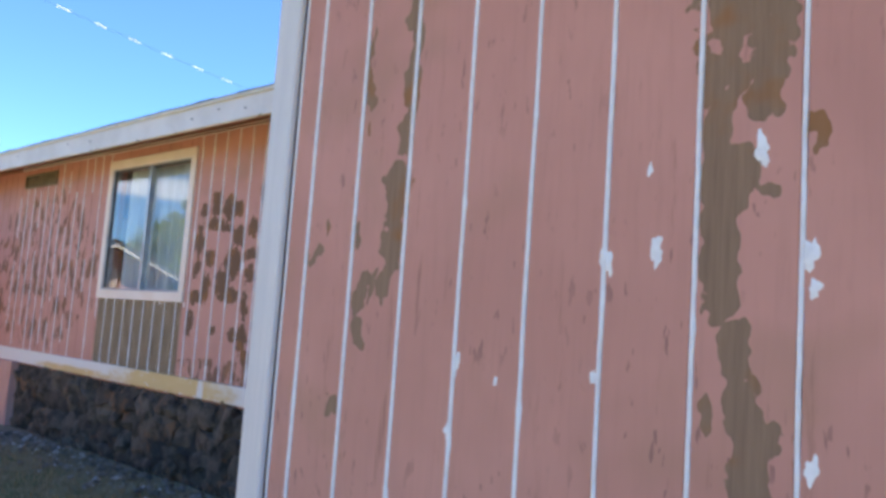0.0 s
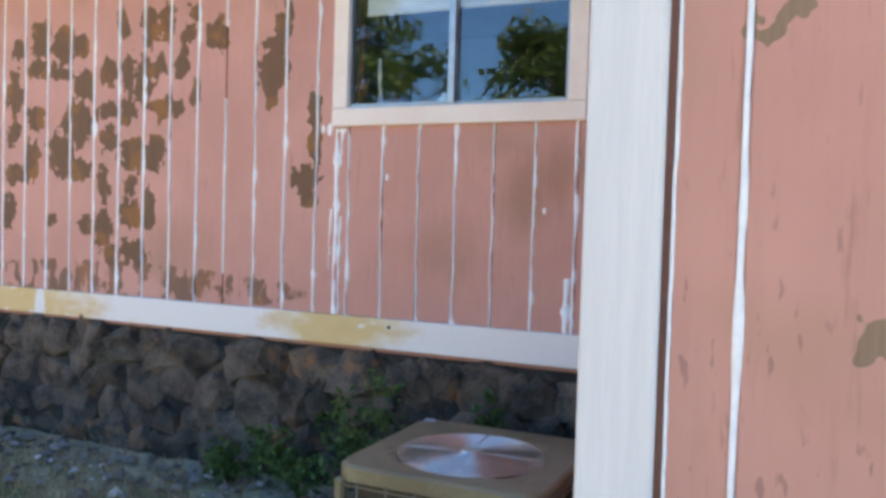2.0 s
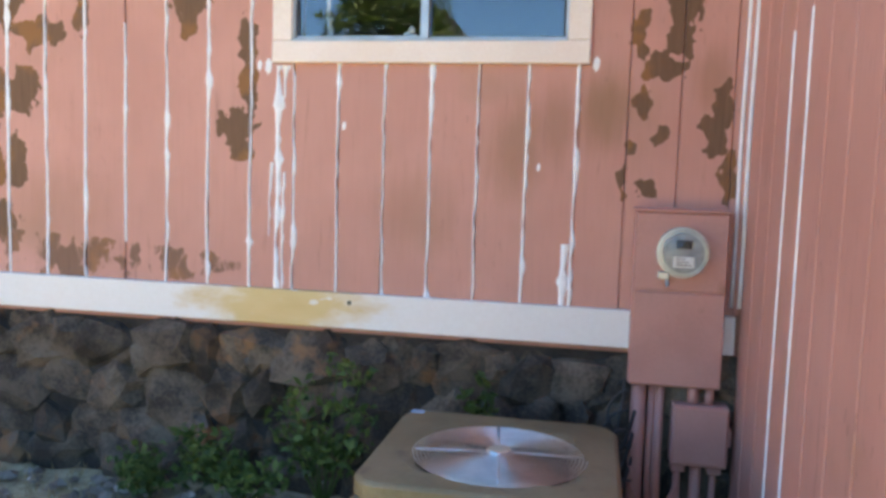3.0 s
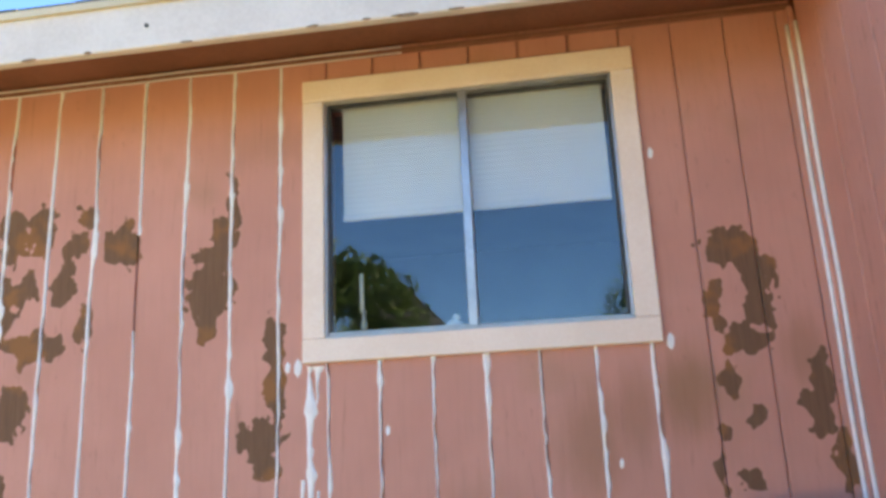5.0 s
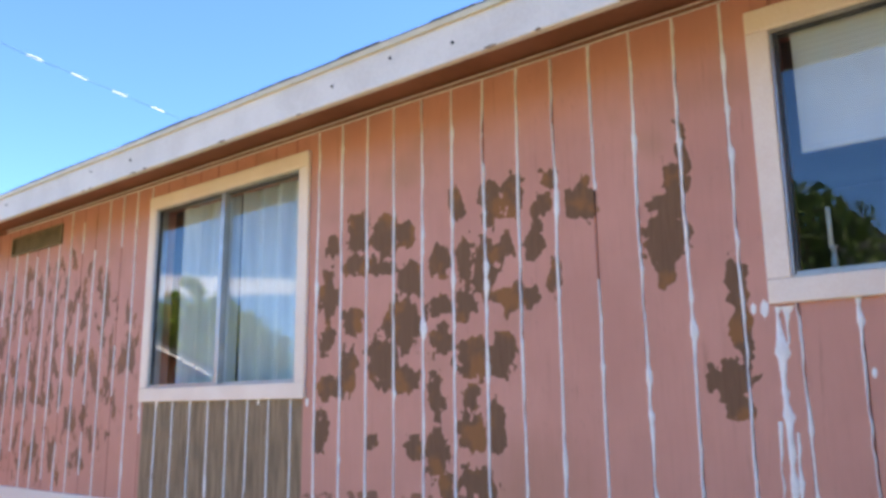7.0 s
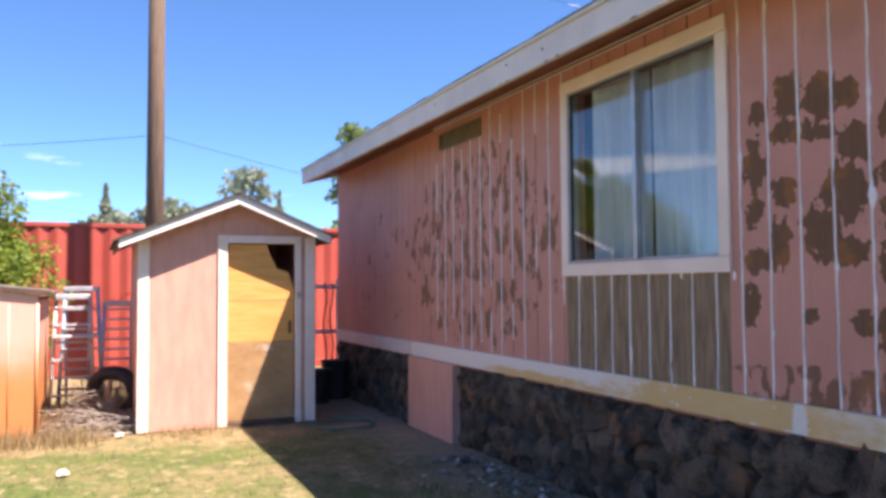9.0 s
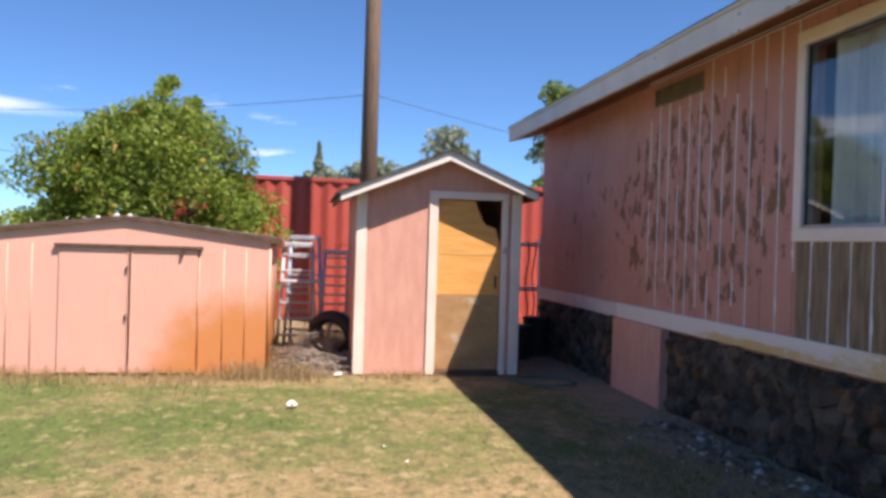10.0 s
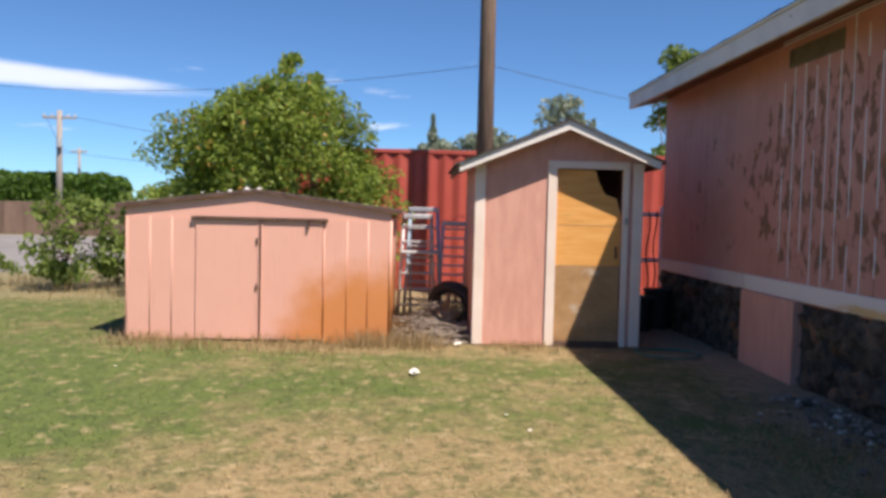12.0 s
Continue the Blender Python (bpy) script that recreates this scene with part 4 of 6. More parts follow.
# ---- electric meter ----
meter = thing("electric_meter_cabinet", (-0.24, -0.05, 0.30), "pink painted electric meter cabinet with a round glass meter and conduits", "meter cabinet")
M_CAB = plain("pink_cabinet_paint", (0.46, 0.215, 0.185), (0.52, 0.25, 0.215), 0.45, 6, fine=90, bump=0.12, dirt=(0.34, 0.16, 0.12), dirt_from=0.63)
body = part("cabinet_body", B(-0.412, -0.066, -0.100, -0.001, 0.618, 1.298, 0.008), M_CAB, meter)
part("upper_cover", B(-0.408, -0.070, -0.1055, -0.100, 0.995, 1.290, 0.003), M_CAB, meter)
part("lower_door", B(-0.408, -0.070, -0.1085, -0.100, 0.626, 0.985, 0.003), M_CAB, meter)
part("rain_hood", B(-0.420, -0.058, -0.112, -0.001, 1.294, 1.306, 0.003), M_CAB, meter)


def disc(bm, c, r, depth, sides=32, taper=1.0):
    bmesh.ops.create_cone(bm, cap_ends=True, segments=sides, radius1=r, radius2=r * taper, depth=depth, matrix=pose(c[0], c[1], c[2], 90, 0, 0))
    return bm


M_DIAL = plain("grey_dial_plate", (0.22, 0.235, 0.25), (0.34, 0.355, 0.37), 0.4, 25)
mc = (-0.236, 1.143)
ring = part("meter_ring", disc(bmesh.new(), (mc[0], -0.118, mc[1]), 0.096, 0.026), M_STEEL, meter, "galvanised meter ring")
face = part("meter_face", disc(bmesh.new(), (mc[0], -0.150, mc[1]), 0.074, 0.040), M_DIAL, meter, "grey meter dial plate")
part("display", B(mc[0] - 0.030, mc[0] + 0.028, -0.176, -0.171, mc[1] + 0.018, mc[1] + 0.050, 0.002), M_DARK, face, "dark display window")
part("name_plate", B(mc[0] - 0.038, mc[0] + 0.038, -0.175, -0.171, mc[1] - 0.052, mc[1] - 0.012, 0.002), M_SCRAP, face)
bm = bmesh.new()
for i in range(3):
    slab(bm, mc[0] - 0.030, mc[0] + 0.030 - 0.012 * i, -0.1765, -0.175, mc[1] - 0.044 + 0.011 * i, mc[1] - 0.040 + 0.011 * i)
part("print_line", bm, M_DARK, face)
bm = bmesh.new()
pr = [(0.088, -0.131), (0.088, -0.175), (0.082, -0.200), (0.066, -0.212), (0.03, -0.216)]
rings = [[bm.verts.new((mc[0] + r * math.cos(k * math.tau / 32), y, mc[1] + r * math.sin(k * math.tau / 32))) for k in range(32)] for r, y in pr]
for a, b in zip(rings, rings[1:]):
    for k in range(32):
        bm.faces.new((a[k], a[(k + 1) % 32], b[(k + 1) % 32], b[k])).smooth = True
bm.faces.new(rings[-1])
dome = part("meter_glass", bm, M_DOME, meter, "clear glass dome")
dome.visible_shadow = False
bm = tube(bmesh.new(), [(mc[0] - 0.055, -0.125, mc[1] - 0.085), (mc[0] - 0.05, -0.125, mc[1] - 0.13)], 0.006)
part("seal_tag", bm, M_BLUE, meter, "blue seal tag")
part("ring_clamp", B(mc[0] - 0.088, mc[0] - 0.045, -0.135, -0.105, mc[1] - 0.105, mc[1] - 0.075, 0.004), M_STEEL, meter)
for x, y, r in ((-0.365, -0.055, 0.030), (-0.315, -0.05, 0.014), (-0.285, -0.06, 0.018)):
    part("conduit", tube(bmesh.new(), [(x, y, 0.62), (x, y, 0.3), (x + 0.005, y, -0.05)], r, sides=14), M_CAB, meter)
jb = part("switch_box", B(-0.238, -0.028, -0.118, -0.015, 0.318, 0.556, 0.006), M_CAB, meter)
part("box_cover", B(-0.232, -0.034, -0.124, -0.118, 0.330, 0.550, 0.003), M_CAB, jb)
part("box_handle", B(-0.030, -0.014, -0.10, -0.07, 0.40, 0.47, 0.003), M_CAB, jb)
for x in (-0.205, -0.07):
    part("box_fitting", B(x - 0.026, x + 0.026, -0.10, -0.03, 0.286, 0.318, 0.005), M_CAB, meter)
for x, r in ((-0.10, 0.017), (-0.16, 0.022)):
    part("conduit", tube(bmesh.new(), [(x, -0.065, 0.62), (x, -0.065, 0.55)], r, sides=12), M_CAB, meter)
for x, r in ((-0.205, 0.014), (-0.135, 0.022), (-0.07, 0.012)):
    part("conduit", tube(bmesh.new(), [(x, -0.065, 0.32), (x, -0.065, 0.1), (x, -0.06, -0.05)], r, sides=12), M_CAB, meter)
bm = tube(bmesh.new(), [(-0.205 + 0.09 * (math.cos(a) - 1), -0.09, 0.29 - 0.17 * math.sin(a)) for a in np.linspace(0, math.pi, 14)], 0.009)
part("flexible_conduit", bm, M_CAB, meter)
bm = tube(bmesh.new(), [(-0.44 + 0.02 * math.sin(i), -0.04 - 0.02 * i, 0.60 - 0.035 * i * i + 0.06 * i) for i in range(5)], 0.007)
for k, off in ((0, 0.0), (1, 0.10), (2, 0.2)):
    pts = [(-0.38 - 0.10 * u, -0.12 - 0.10 * u + 0.05 * math.sin(3 * u + k), 0.52 - off - 0.16 * math.sin(math.pi * u) + 0.05 * k * u) for u in np.linspace(0, 1, 12)]
    tube(bm, pts, 0.007, sides=6)
part("wire", bm, M_CABLE, meter, "loose black wires")
bm = bmesh.new()
for k in range(3):
    pts = [(-0.40 - 0.085 * (1 + k * 0.25) * math.sin(a), -0.16 - 0.02 * k, 0.50 - 0.10 * k + (0.11 + 0.03 * k) * math.cos(a)) for a in np.linspace(0.1, 3.3, 16)]
    tube(bm, pts, 0.006, sides=6)
part("whip", bm, M_CABLE, meter, "dark cable loops")


# ---- air conditioner ----
def build_condenser():
    x0, x1, y0, y1, zt = -1.240, -0.455, -1.055, -0.290, 0.505
    t = thing("air_conditioner", (-0.85, -0.66, -0.02), "weathered tan outdoor air conditioner unit standing on the ground", "air conditioner")
    cx, cy = (x0 + x1) / 2, (y0 + y1) / 2

    def rounded(r, grow=0.0, n=6):
        out = []
        for sx, sy, a0 in ((1, 1, 0), (-1, 1, 90), (-1, -1, 180), (1, -1, 270)):
            px, py = cx + sx * ((x1 - x0) / 2 + grow - r), cy + sy * ((y1 - y0) / 2 + grow - r)
            for k in range(n + 1):
                a = radians(a0 + 90 * k / n)
                out.append((px + r * math.cos(a), py + r * math.sin(a)))
        return out

    def loft(levels, top=True):
        bm = bmesh.new()
        rings = [[bm.verts.new((px, py, z)) for px, py in ol] for ol, z in levels]
        n = len(rings[0])
        for a, b in zip(rings, rings[1:]):
            for k in range(n):
                bm.faces.new((a[k], a[(k + 1) % n], b[(k + 1) % n], b[k]))
        if top:
            bm.faces.new(rings[-1])
        bm.faces.new(rings[0][::-1])
        return bm, rings

    part("slab", B(x0 - 0.06, x1 + 0.06, y0 - 0.06, y1 + 0.06, -0.06, -0.015, 0.01), M_GRAVEL, t, "low concrete pad")
    bm, _ = loft([(rounded(0.09), -0.015), (rounded(0.09), 0.05)])
    part("base_pan", bm, M_TAN, t)
    bm, _ = loft([(rounded(0.07, -0.035), 0.05), (rounded(0.07, -0.035), zt - 0.05)])
    part("coil", bm, M_COIL, t, "dark finned coil")
    # lid with a round opening for the fan
    bm = bmesh.new()
    hub, R = (-0.838, cy - 0.045), 0.288
    outer = rounded(0.09, 0.004)
    n = len(outer)
    hole = []
    for px, py in outer:
        d = Vector((px - hub[0], py - hub[1])).normalized()
        hole.append((hub[0] + d.x * R, hub[1] + d.y * R))
    levels = [(outer, zt - 0.062), (outer, zt - 0.014), (rounded(0.085, -0.010), zt - 0.002), ([(h[0] + (h[0] - hub[0]) * 0.10, h[1] + (h[1] - hub[1]) * 0.10) for h in hole], zt + 0.004),
              (hole, zt - 0.004), (hole, zt - 0.06)]
    rings = [[bm.verts.new((px, py, z)) for px, py in ol] for ol, z in levels]
    for i, (a, b) in enumerate(zip(rings, rings[1:])):
        for k in range(n):
            bm.faces.new((a[k], a[(k + 1) % n], b[(k + 1) % n], b[k])).smooth = i in (1, 4)
    bmesh.ops.recalc_face_normals(bm, faces=bm.faces)
    part("lid", bm, M_TAN, t)
    # Near-black disc stands in for the shade down the fan well.
    part("fan_well", disc_flat((hub[0], hub[1], zt - 0.20), 0.282), M_DARK, t)
    for k in range(4):
        bm = bmesh.new()
        a = k * math.tau / 4 + 0.3
        vs = [bm.verts.new((hub[0] + r * math.cos(a + s), hub[1] + r * math.sin(a + s), zt - 0.10 + dz_)) for r, s, dz_ in
              ((0.05, -0.4, 0.01), (0.24, -0.36, 0.025), (0.245, 0.32, -0.02), (0.05, 0.4, -0.01))]
        bm.faces.new(vs)
        bmesh.ops.solidify(bm, geom=bm.faces[:], thickness=0.003)
        part("fan_blade", bm, M_COIL, t)
    turns = 20
    coil = []
    for k in range(turns * 40 + 1):
        a = k * math.tau / 40
        r = 0.046 + 0.238 * k / (turns * 40)
        coil.append((hub[0] + r * math.cos(a), hub[1] + r * math.sin(a), zt + 0.012 - 0.010 * (r / R) ** 2))
    bm = tube(bmesh.new(), coil, 0.0027, sides=5)
    guard = part("fan_guard", bm, M_GUARD, t, "round wire fan guard")
    for k in range(4):
        a = k * math.tau / 4 + 0.12
        part("guard_spoke", tube(bmesh.new(), [(hub[0] + r * math.cos(a), hub[1] + r * math.sin(a), zt + 0.010 - 0.008 * (r / R)) for r in (0.03, 0.15, 0.272)], 0.006), M_GUARD, guard)
    bm = bmesh.new()
    bmesh.ops.create_cone(bm, cap_ends=True, segments=20, radius1=0.045, radius2=0.038, depth=0.012, matrix=pose(hub[0], hub[1], zt + 0.012))
    part("guard_hub", bm, M_GUARD, guard)
    # wire louvres on the sides
    for px, py in ((x0 + 0.02, y0 + 0.02), (x1 - 0.02, y0 + 0.02), (x0 + 0.02, y1 - 0.02), (x1 - 0.02, y1 - 0.02)):
        part("corner_post", B(px - 0.022, px + 0.022, py - 0.022, py + 0.022, 0.04, zt - 0.055, 0.012), M_TAN, t)
    for i in range(6):
        x = x0 + 0.10 + i * (x1 - x0 - 0.2) / 5
        part("grille_bar", tube(bmesh.new(), [(x, y0 - 0.004, 0.04), (x, y0 - 0.004, zt - 0.055)], 0.0042, sides=6), M_TAN, t)
    for i in range(5):
        y = y0 + 0.12 + i * (y1 - y0 - 0.24) / 4
        for x in (x0 - 0.004, x1 + 0.004):
            part("grille_bar", tube(bmesh.new(), [(x, y, 0.04), (x, y, zt - 0.055)], 0.0042, sides=6), M_TAN, t)
    for i in range(7):
        z = 0.08 + i * 0.058
        pts = [Vector((px, py, z)) for px, py in rounded(0.085, 0.003)]
        part("grille_wire", tube(bmesh.new(), pts + [pts[0]], 0.0032, sides=5, cap=False), M_TAN, t)
    part("badge", B(x0 + 0.02, x0 + 0.07, y1 - 0.05, y1 - 0.02, zt - 0.012, zt + 0.002, 0.002), M_BLUE, t, "small blue label")


def disc_flat(c, r):
    bm = bmesh.new()
    bmesh.ops.create_cone(bm, cap_ends=True, segments=40, radius1=r, radius2=r, depth=0.01, matrix=Matrix.Translation(c))
    return bm


build_condenser()


# ---- leaves, blades, plants ----
def leaf_mesh(name, centers, sizes, mat, flat=0.0):
    """Many small pointed leaves, each a folded pair of triangles, at centres with random turns."""
    n = len(centers)
    d = rng.normal(size=(n, 3))
    d[:, 2] *= 1 - flat
    d /= np.linalg.norm(d, axis=1)[:, None]
    s = np.cross(d, rng.normal(size=(n, 3)))
    s /= np.linalg.norm(s, axis=1)[:, None]
    c = np.asarray(centers)
    L = np.asarray(sizes)[:, None]
    v = np.empty((n, 4, 3))
    v[:, 0], v[:, 2] = c - d * L * 0.5, c + d * L * 0.5
    v[:, 1], v[:, 3] = c + s * L * 0.26, c - s * L * 0.26
    v[:, 1, 2] += L[:, 0] * 0.08
    v[:, 3, 2] += L[:, 0] * 0.08
    idx = np.arange(n * 4).reshape(n, 4)
    return flat_mesh(name, v.reshape(-1, 3).tolist(), idx.tolist(), mat)


def part_mesh(name, me, parent, label=""):
    ob = new(name, me)
    ob.parent = parent
    ob.matrix_parent_inverse = parent.matrix_basis.inverted() if parent.type == "EMPTY" else Matrix()
    return tagged(ob, label)


def crown_points(clumps, per, spread):
    out = []
    for c in clumps:
        k = rng.normal(size=(per, 3))
        k /= np.maximum(np.linalg.norm(k, axis=1)[:, None], 0.01)
        k *= (rng.random((per, 1)) ** 0.45) * spread
        k[:, 2] *= 0.75
        out.append(np.asarray(c) + k)
    return np.concatenate(out)


def build_tree(name, base, height, radius, n_clumps, per, leaf, mat, label, trunk_r=0.12, low=0.25, spread=None, group="", squash=1.0, dome=0.7):
    """A tapered trunk with forked limbs that end in leafy clumps."""
    base = Vector(base)
    t = thing(name, base, label, "tree" if height > 2.2 else "shrub", group)
    clumps = []
    for i in range(n_clumps):
        a = rng.random() * math.tau
        u = low + (1 - low) * rng.random()
        w = math.sin(math.pi * min(1, max(0.12, (u - low * 0.6) / (1.04 - low * 0.6)))) ** dome
        r = radius * w * math.sqrt(rng.random() * 0.85 + 0.15) * (0.8 + 0.45 * rng.random())
        clumps.append((base.x + r * math.cos(a) * squash, base.y + r * math.sin(a), base.z + height * u))
    top = base + Vector((0.05, 0.08, height * 0.72))
    bend = [base - Vector((0, 0, 0.05)), base + Vector((0.06 * radius, -0.04, height * 0.22)), base + Vector((-0.03 * radius, 0.05, height * 0.46)), top]
    part("trunk", tube(bmesh.new(), bend, trunk_r, trunk_r * 0.3, 9), M_BARK, t)
    for i, c in enumerate(clumps[::max(1, n_clumps // 16)]):
        c = Vector(c)
        s = bend[1].lerp(bend[3], rng.random() * 0.8)
        mid = s.lerp(c, 0.5) + Vector((0, 0, 0.06 * height * (rng.random() - 0.3)))
        part("limb", tube(bmesh.new(), [s, mid, c], trunk_r * 0.36, trunk_r * 0.07, 6), M_BARK, t)
    pts = crown_points(clumps, per, spread or radius * 0.27)
    sizes = leaf * (0.6 + 0.8 * rng.random(len(pts)))
    part_mesh("crown", leaf_mesh("crown", pts, sizes, mat), t)
    return t


def build_conifer(base, height, radius, per, mat, label):
    base = Vector(base)
    t = thing("conifer", base, label, "tree")
    part("trunk", tube(bmesh.new(), [base, base + Vector((0, 0, height))], height * 0.018, 0.01, 7), M_BARK, t)
    pts = []
    for i in range(per):
        u = rng.random() ** 0.8
        r = radius * (1 - u) ** 0.8 * (0.25 + 0.75 * rng.random()) * (0.75 + 0.25 * math.sin(u * 40))
        a = rng.random() * math.tau
        pts.append((base.x + r * math.cos(a), base.y + r * math.sin(a), base.z + height * (0.06 + 0.94 * u) - r * 0.2))
    part_mesh("crown", leaf_mesh("crown", np.array(pts), height * 0.035 * (0.6 + 0.8 * rng.random(per)), mat), t)


# the broad tree behind the metal shed
build_tree("sumac_tree", (-14.0, -5.80, 0), 3.34, 1.62, 190, 330, 0.074, M_LEAF, "broad yellow-green tree with reddish seed heads behind the metal shed", 0.14, 0.12, 0.40, squash=0.75, dome=0.30)
build_tree("sumac_shoot", (-14.1, -5.50, 0.0), 3.90, 0.22, 10, 60, 0.10, M_LEAF, "tall leafy shoot rising above the broad tree", 0.03, 0.80, 0.15)
build_tree("sumac_shoot", (-14.0, -5.12, 0.0), 3.68, 0.20, 9, 60, 0.10, M_LEAF, "tall leafy shoot rising above the broad tree", 0.03, 0.80, 0.15)
build_tree("sumac_sucker", (-14.4, -4.35, 0.0), 2.35, 0.62, 34, 110, 0.10, M_LEAF, "low leafy sucker beside the broad tree", 0.05, 0.2, 0.34)
build_tree("bush", (-14.8, -9.35, 0), 1.58, 0.72, 26, 70, 0.115, M_LEAFMID, "loose green bush at the edge of the lawn", 0.04, 0.14, 0.28)
build_tree("bush", (-15.4, -8.7, 0), 1.55, 0.62, 20, 60, 0.115, M_LEAFMID, "loose green bush at the edge of the lawn", 0.03, 0.14, 0.26)
build_tree("small_shrub", (-15.4, -10.9, 0), 0.5, 0.32, 12, 60, 0.07, M_LEAFMID, "low green shrub at the lawn's edge", 0.02, 0.2, 0.13)
# trees behind the camera, mirrored in the panes
build_tree("shade_tree", (-6.9, -19.5, 0), 7.3, 2.1, 90, 90, 0.24, M_LEAFDARK, "dense dark green shade tree across the yard", 0.2, 0.2, 0.7)
build_tree("shade_tree", (-12.6, -18.5, 0), 8.6, 3.2, 110, 90, 0.24, M_LEAFDARK, "dense dark green shade tree across the yard", 0.2, 0.2, 0.7)
build_tree("shade_tree", (1.7, -19.0, 0), 6.3, 1.8, 70, 80, 0.22, M_LEAFDARK, "dense dark green shade tree across the yard", 0.18, 0.2, 0.6)
# the house across the yard, mirrored in the panes
neighbour = thing("neighbour_house", (-7.5, -29, 0), "plain grey two-storey house across the yard", "house")
M_NEIGHBOUR = plain("grey_house_siding", (0.040, 0.045, 0.05), (0.06, 0.065, 0.07), 0.8, 2)
part("wall", B(-8.6, -6.4, -32.0, -26.0, -0.05, 7.45), M_NEIGHBOUR, neighbour)
part("side_wing", B(-6.4, -5.7, -31.5, -26.4, -0.05, 6.9), M_NEIGHBOUR, neighbour)
part("roof", B(-8.7, -6.35, -32.1, -25.9, 7.45, 7.6, 0.02), M_NEIGHBOUR, neighbour)
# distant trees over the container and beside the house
build_conifer((-60, -2.46, 0), 8.7, 1.6, 2200, M_FAR, "distant conifer beyond the yard, haze mixed into its green")
build_conifer((-62, 9.9, 0), 8.9, 1.7, 1800, M_FAR, "distant conifer beyond the yard, haze mixed into its green")
build_tree("distant_tree", (-59, 6.8, 0), 10.0, 1.9, 30, 60, 0.5, M_FAR, "distant tree, its green paled for haze", 0.25, 0.45, 0.9)
build_tree("distant_tree", (-60, 1.5, 0), 7.2, 3.0, 50, 70, 0.5, M_FAR, "distant tree, its green paled for haze", 0.25, 0.3, 1.0)
build_tree("distant_tree", (-64, -2.0, 0), 6.6, 2.4, 40, 70, 0.5, M_FAR, "distant tree, its green paled for haze", 0.25, 0.3, 1.0)
build_tree("poplar_tree", (-26, 4.6, 0), 6.6, 0.8, 36, 90, 0.2, M_LEAFMID, "slim green tree behind the house corner", 0.12, 0.1, 0.45)
build_tree("roadside_tree", (-50, -17.2, 0), 2.9, 2.4, 50, 80, 0.4, M_LEAFMID, "dark green roadside tree", 0.2, 0.2, 0.8)


# ---- far side of the road ----
def build_fence():
    t = thing("board_fence", (-39, -30, 0), "brown wooden board fence along the far side of the road", "fence")
    me = mesh_of("board", B(-0.03, 0.03, -0.48, 0.48, 0, 1.52, 0.01), M_FENCE)
    for i in range(34):
        piece("board", me, t, pose(-39.0 + 0.03 * (i % 2), -40 + i * 0.98, 0))
    bm = B(-39.1, -39.05, -40.5, -6.5, 1.2, 1.3)
    part("rail", bm, M_FENCE, t)


build_fence()
for i in range(24):
    y = -38.5 + i * 0.845
    h = 2.92 + 0.25 * noise.noise(Vector((i * 0.9, 2, 0)))
    t = thing("hedge_shrub", (-43, y, 0), "clipped columnar evergreen in a tall green hedge row", "hedge", "tall hedge row")
    part("stem", tube(bmesh.new(), [(-43, y, 0), (-43, y, h * 0.8)], 0.08, 0.03, 6), M_BARK, t)
    u = rng.random(2400)
    a = rng.random(2400) * math.tau
    r = 0.66 * (1 - u ** 12) ** 0.5 * (0.75 + 0.3 * rng.random(2400))
    pts = np.stack([-43 + r * np.cos(a), y + r * np.sin(a), 0.1 + h * u], 1)
    part_mesh("foliage", leaf_mesh("foliage", pts, 0.3 * (0.6 + 0.8 * rng.random(2400)), M_HEDGE), t)


def build_power_pole(base, height, r, arm, label):
    base = Vector(base)
    t = thing("utility_pole", base, label, "utility pole")
    wood = M_GREYPOLE if arm else M_POLE
    part("post", tube(bmesh.new(), [base - Vector((0, 0, 0.2)), base + Vector((0, 0, height * 0.5)), base + Vector((0, 0, height))], r, r * 0.75, 14), wood, t)
    if arm:
        z = base.z + height - 0.35
        part("crossarm", B(base.x - 0.06, base.x + 0.06, base.y - arm, base.y + arm, z - 0.06, z + 0.06, 0.01), M_GREYPOLE, t)
        for s in (-0.9, -0.45, 0.5, 0.92):
            bm = bmesh.new()
            bmesh.ops.create_cone(bm, cap_ends=True, segments=10, radius1=0.05, radius2=0.03, depth=0.14, matrix=pose(base.x, base.y + arm * s, z + 0.13))
            part("insulator", bm, M_GREYPLASTIC, t)
        bm = bmesh.new()
        bmesh.ops.create_cone(bm, cap_ends=True, segments=14, radius1=0.14, radius2=0.14, depth=0.5, matrix=pose(base.x + 0.24, base.y + 0.1, base.z + height - 1.6))
        part("transformer", bm, M_GREYPLASTIC, t, "pale grey transformer can")
    return t


build_power_pole((-42, -21.6, 0), 6.15, 0.17, 0.85, "weathered wooden power pole with a crossarm and pale transformer")
build_power_pole((-75, -34.5, 0), 6.6, 0.16, 0.7, "small distant wooden power pole with crossarm")
build_power_pole((-14.7, -2.31, 0), 9.0, 0.155, 0, "tall brown wooden utility pole behind the small shed")


def hang(name, a, b, sag, r, mat, label):
    a, b = Vector(a), Vector(b)
    pts = [a.lerp(b, u) - Vector((0, 0, sag * 4 * u * (1 - u))) for u in np.linspace(0, 1, 25)]
    solo(name, tube(bmesh.new(), pts, r, sides=6), mat, label, "cable")


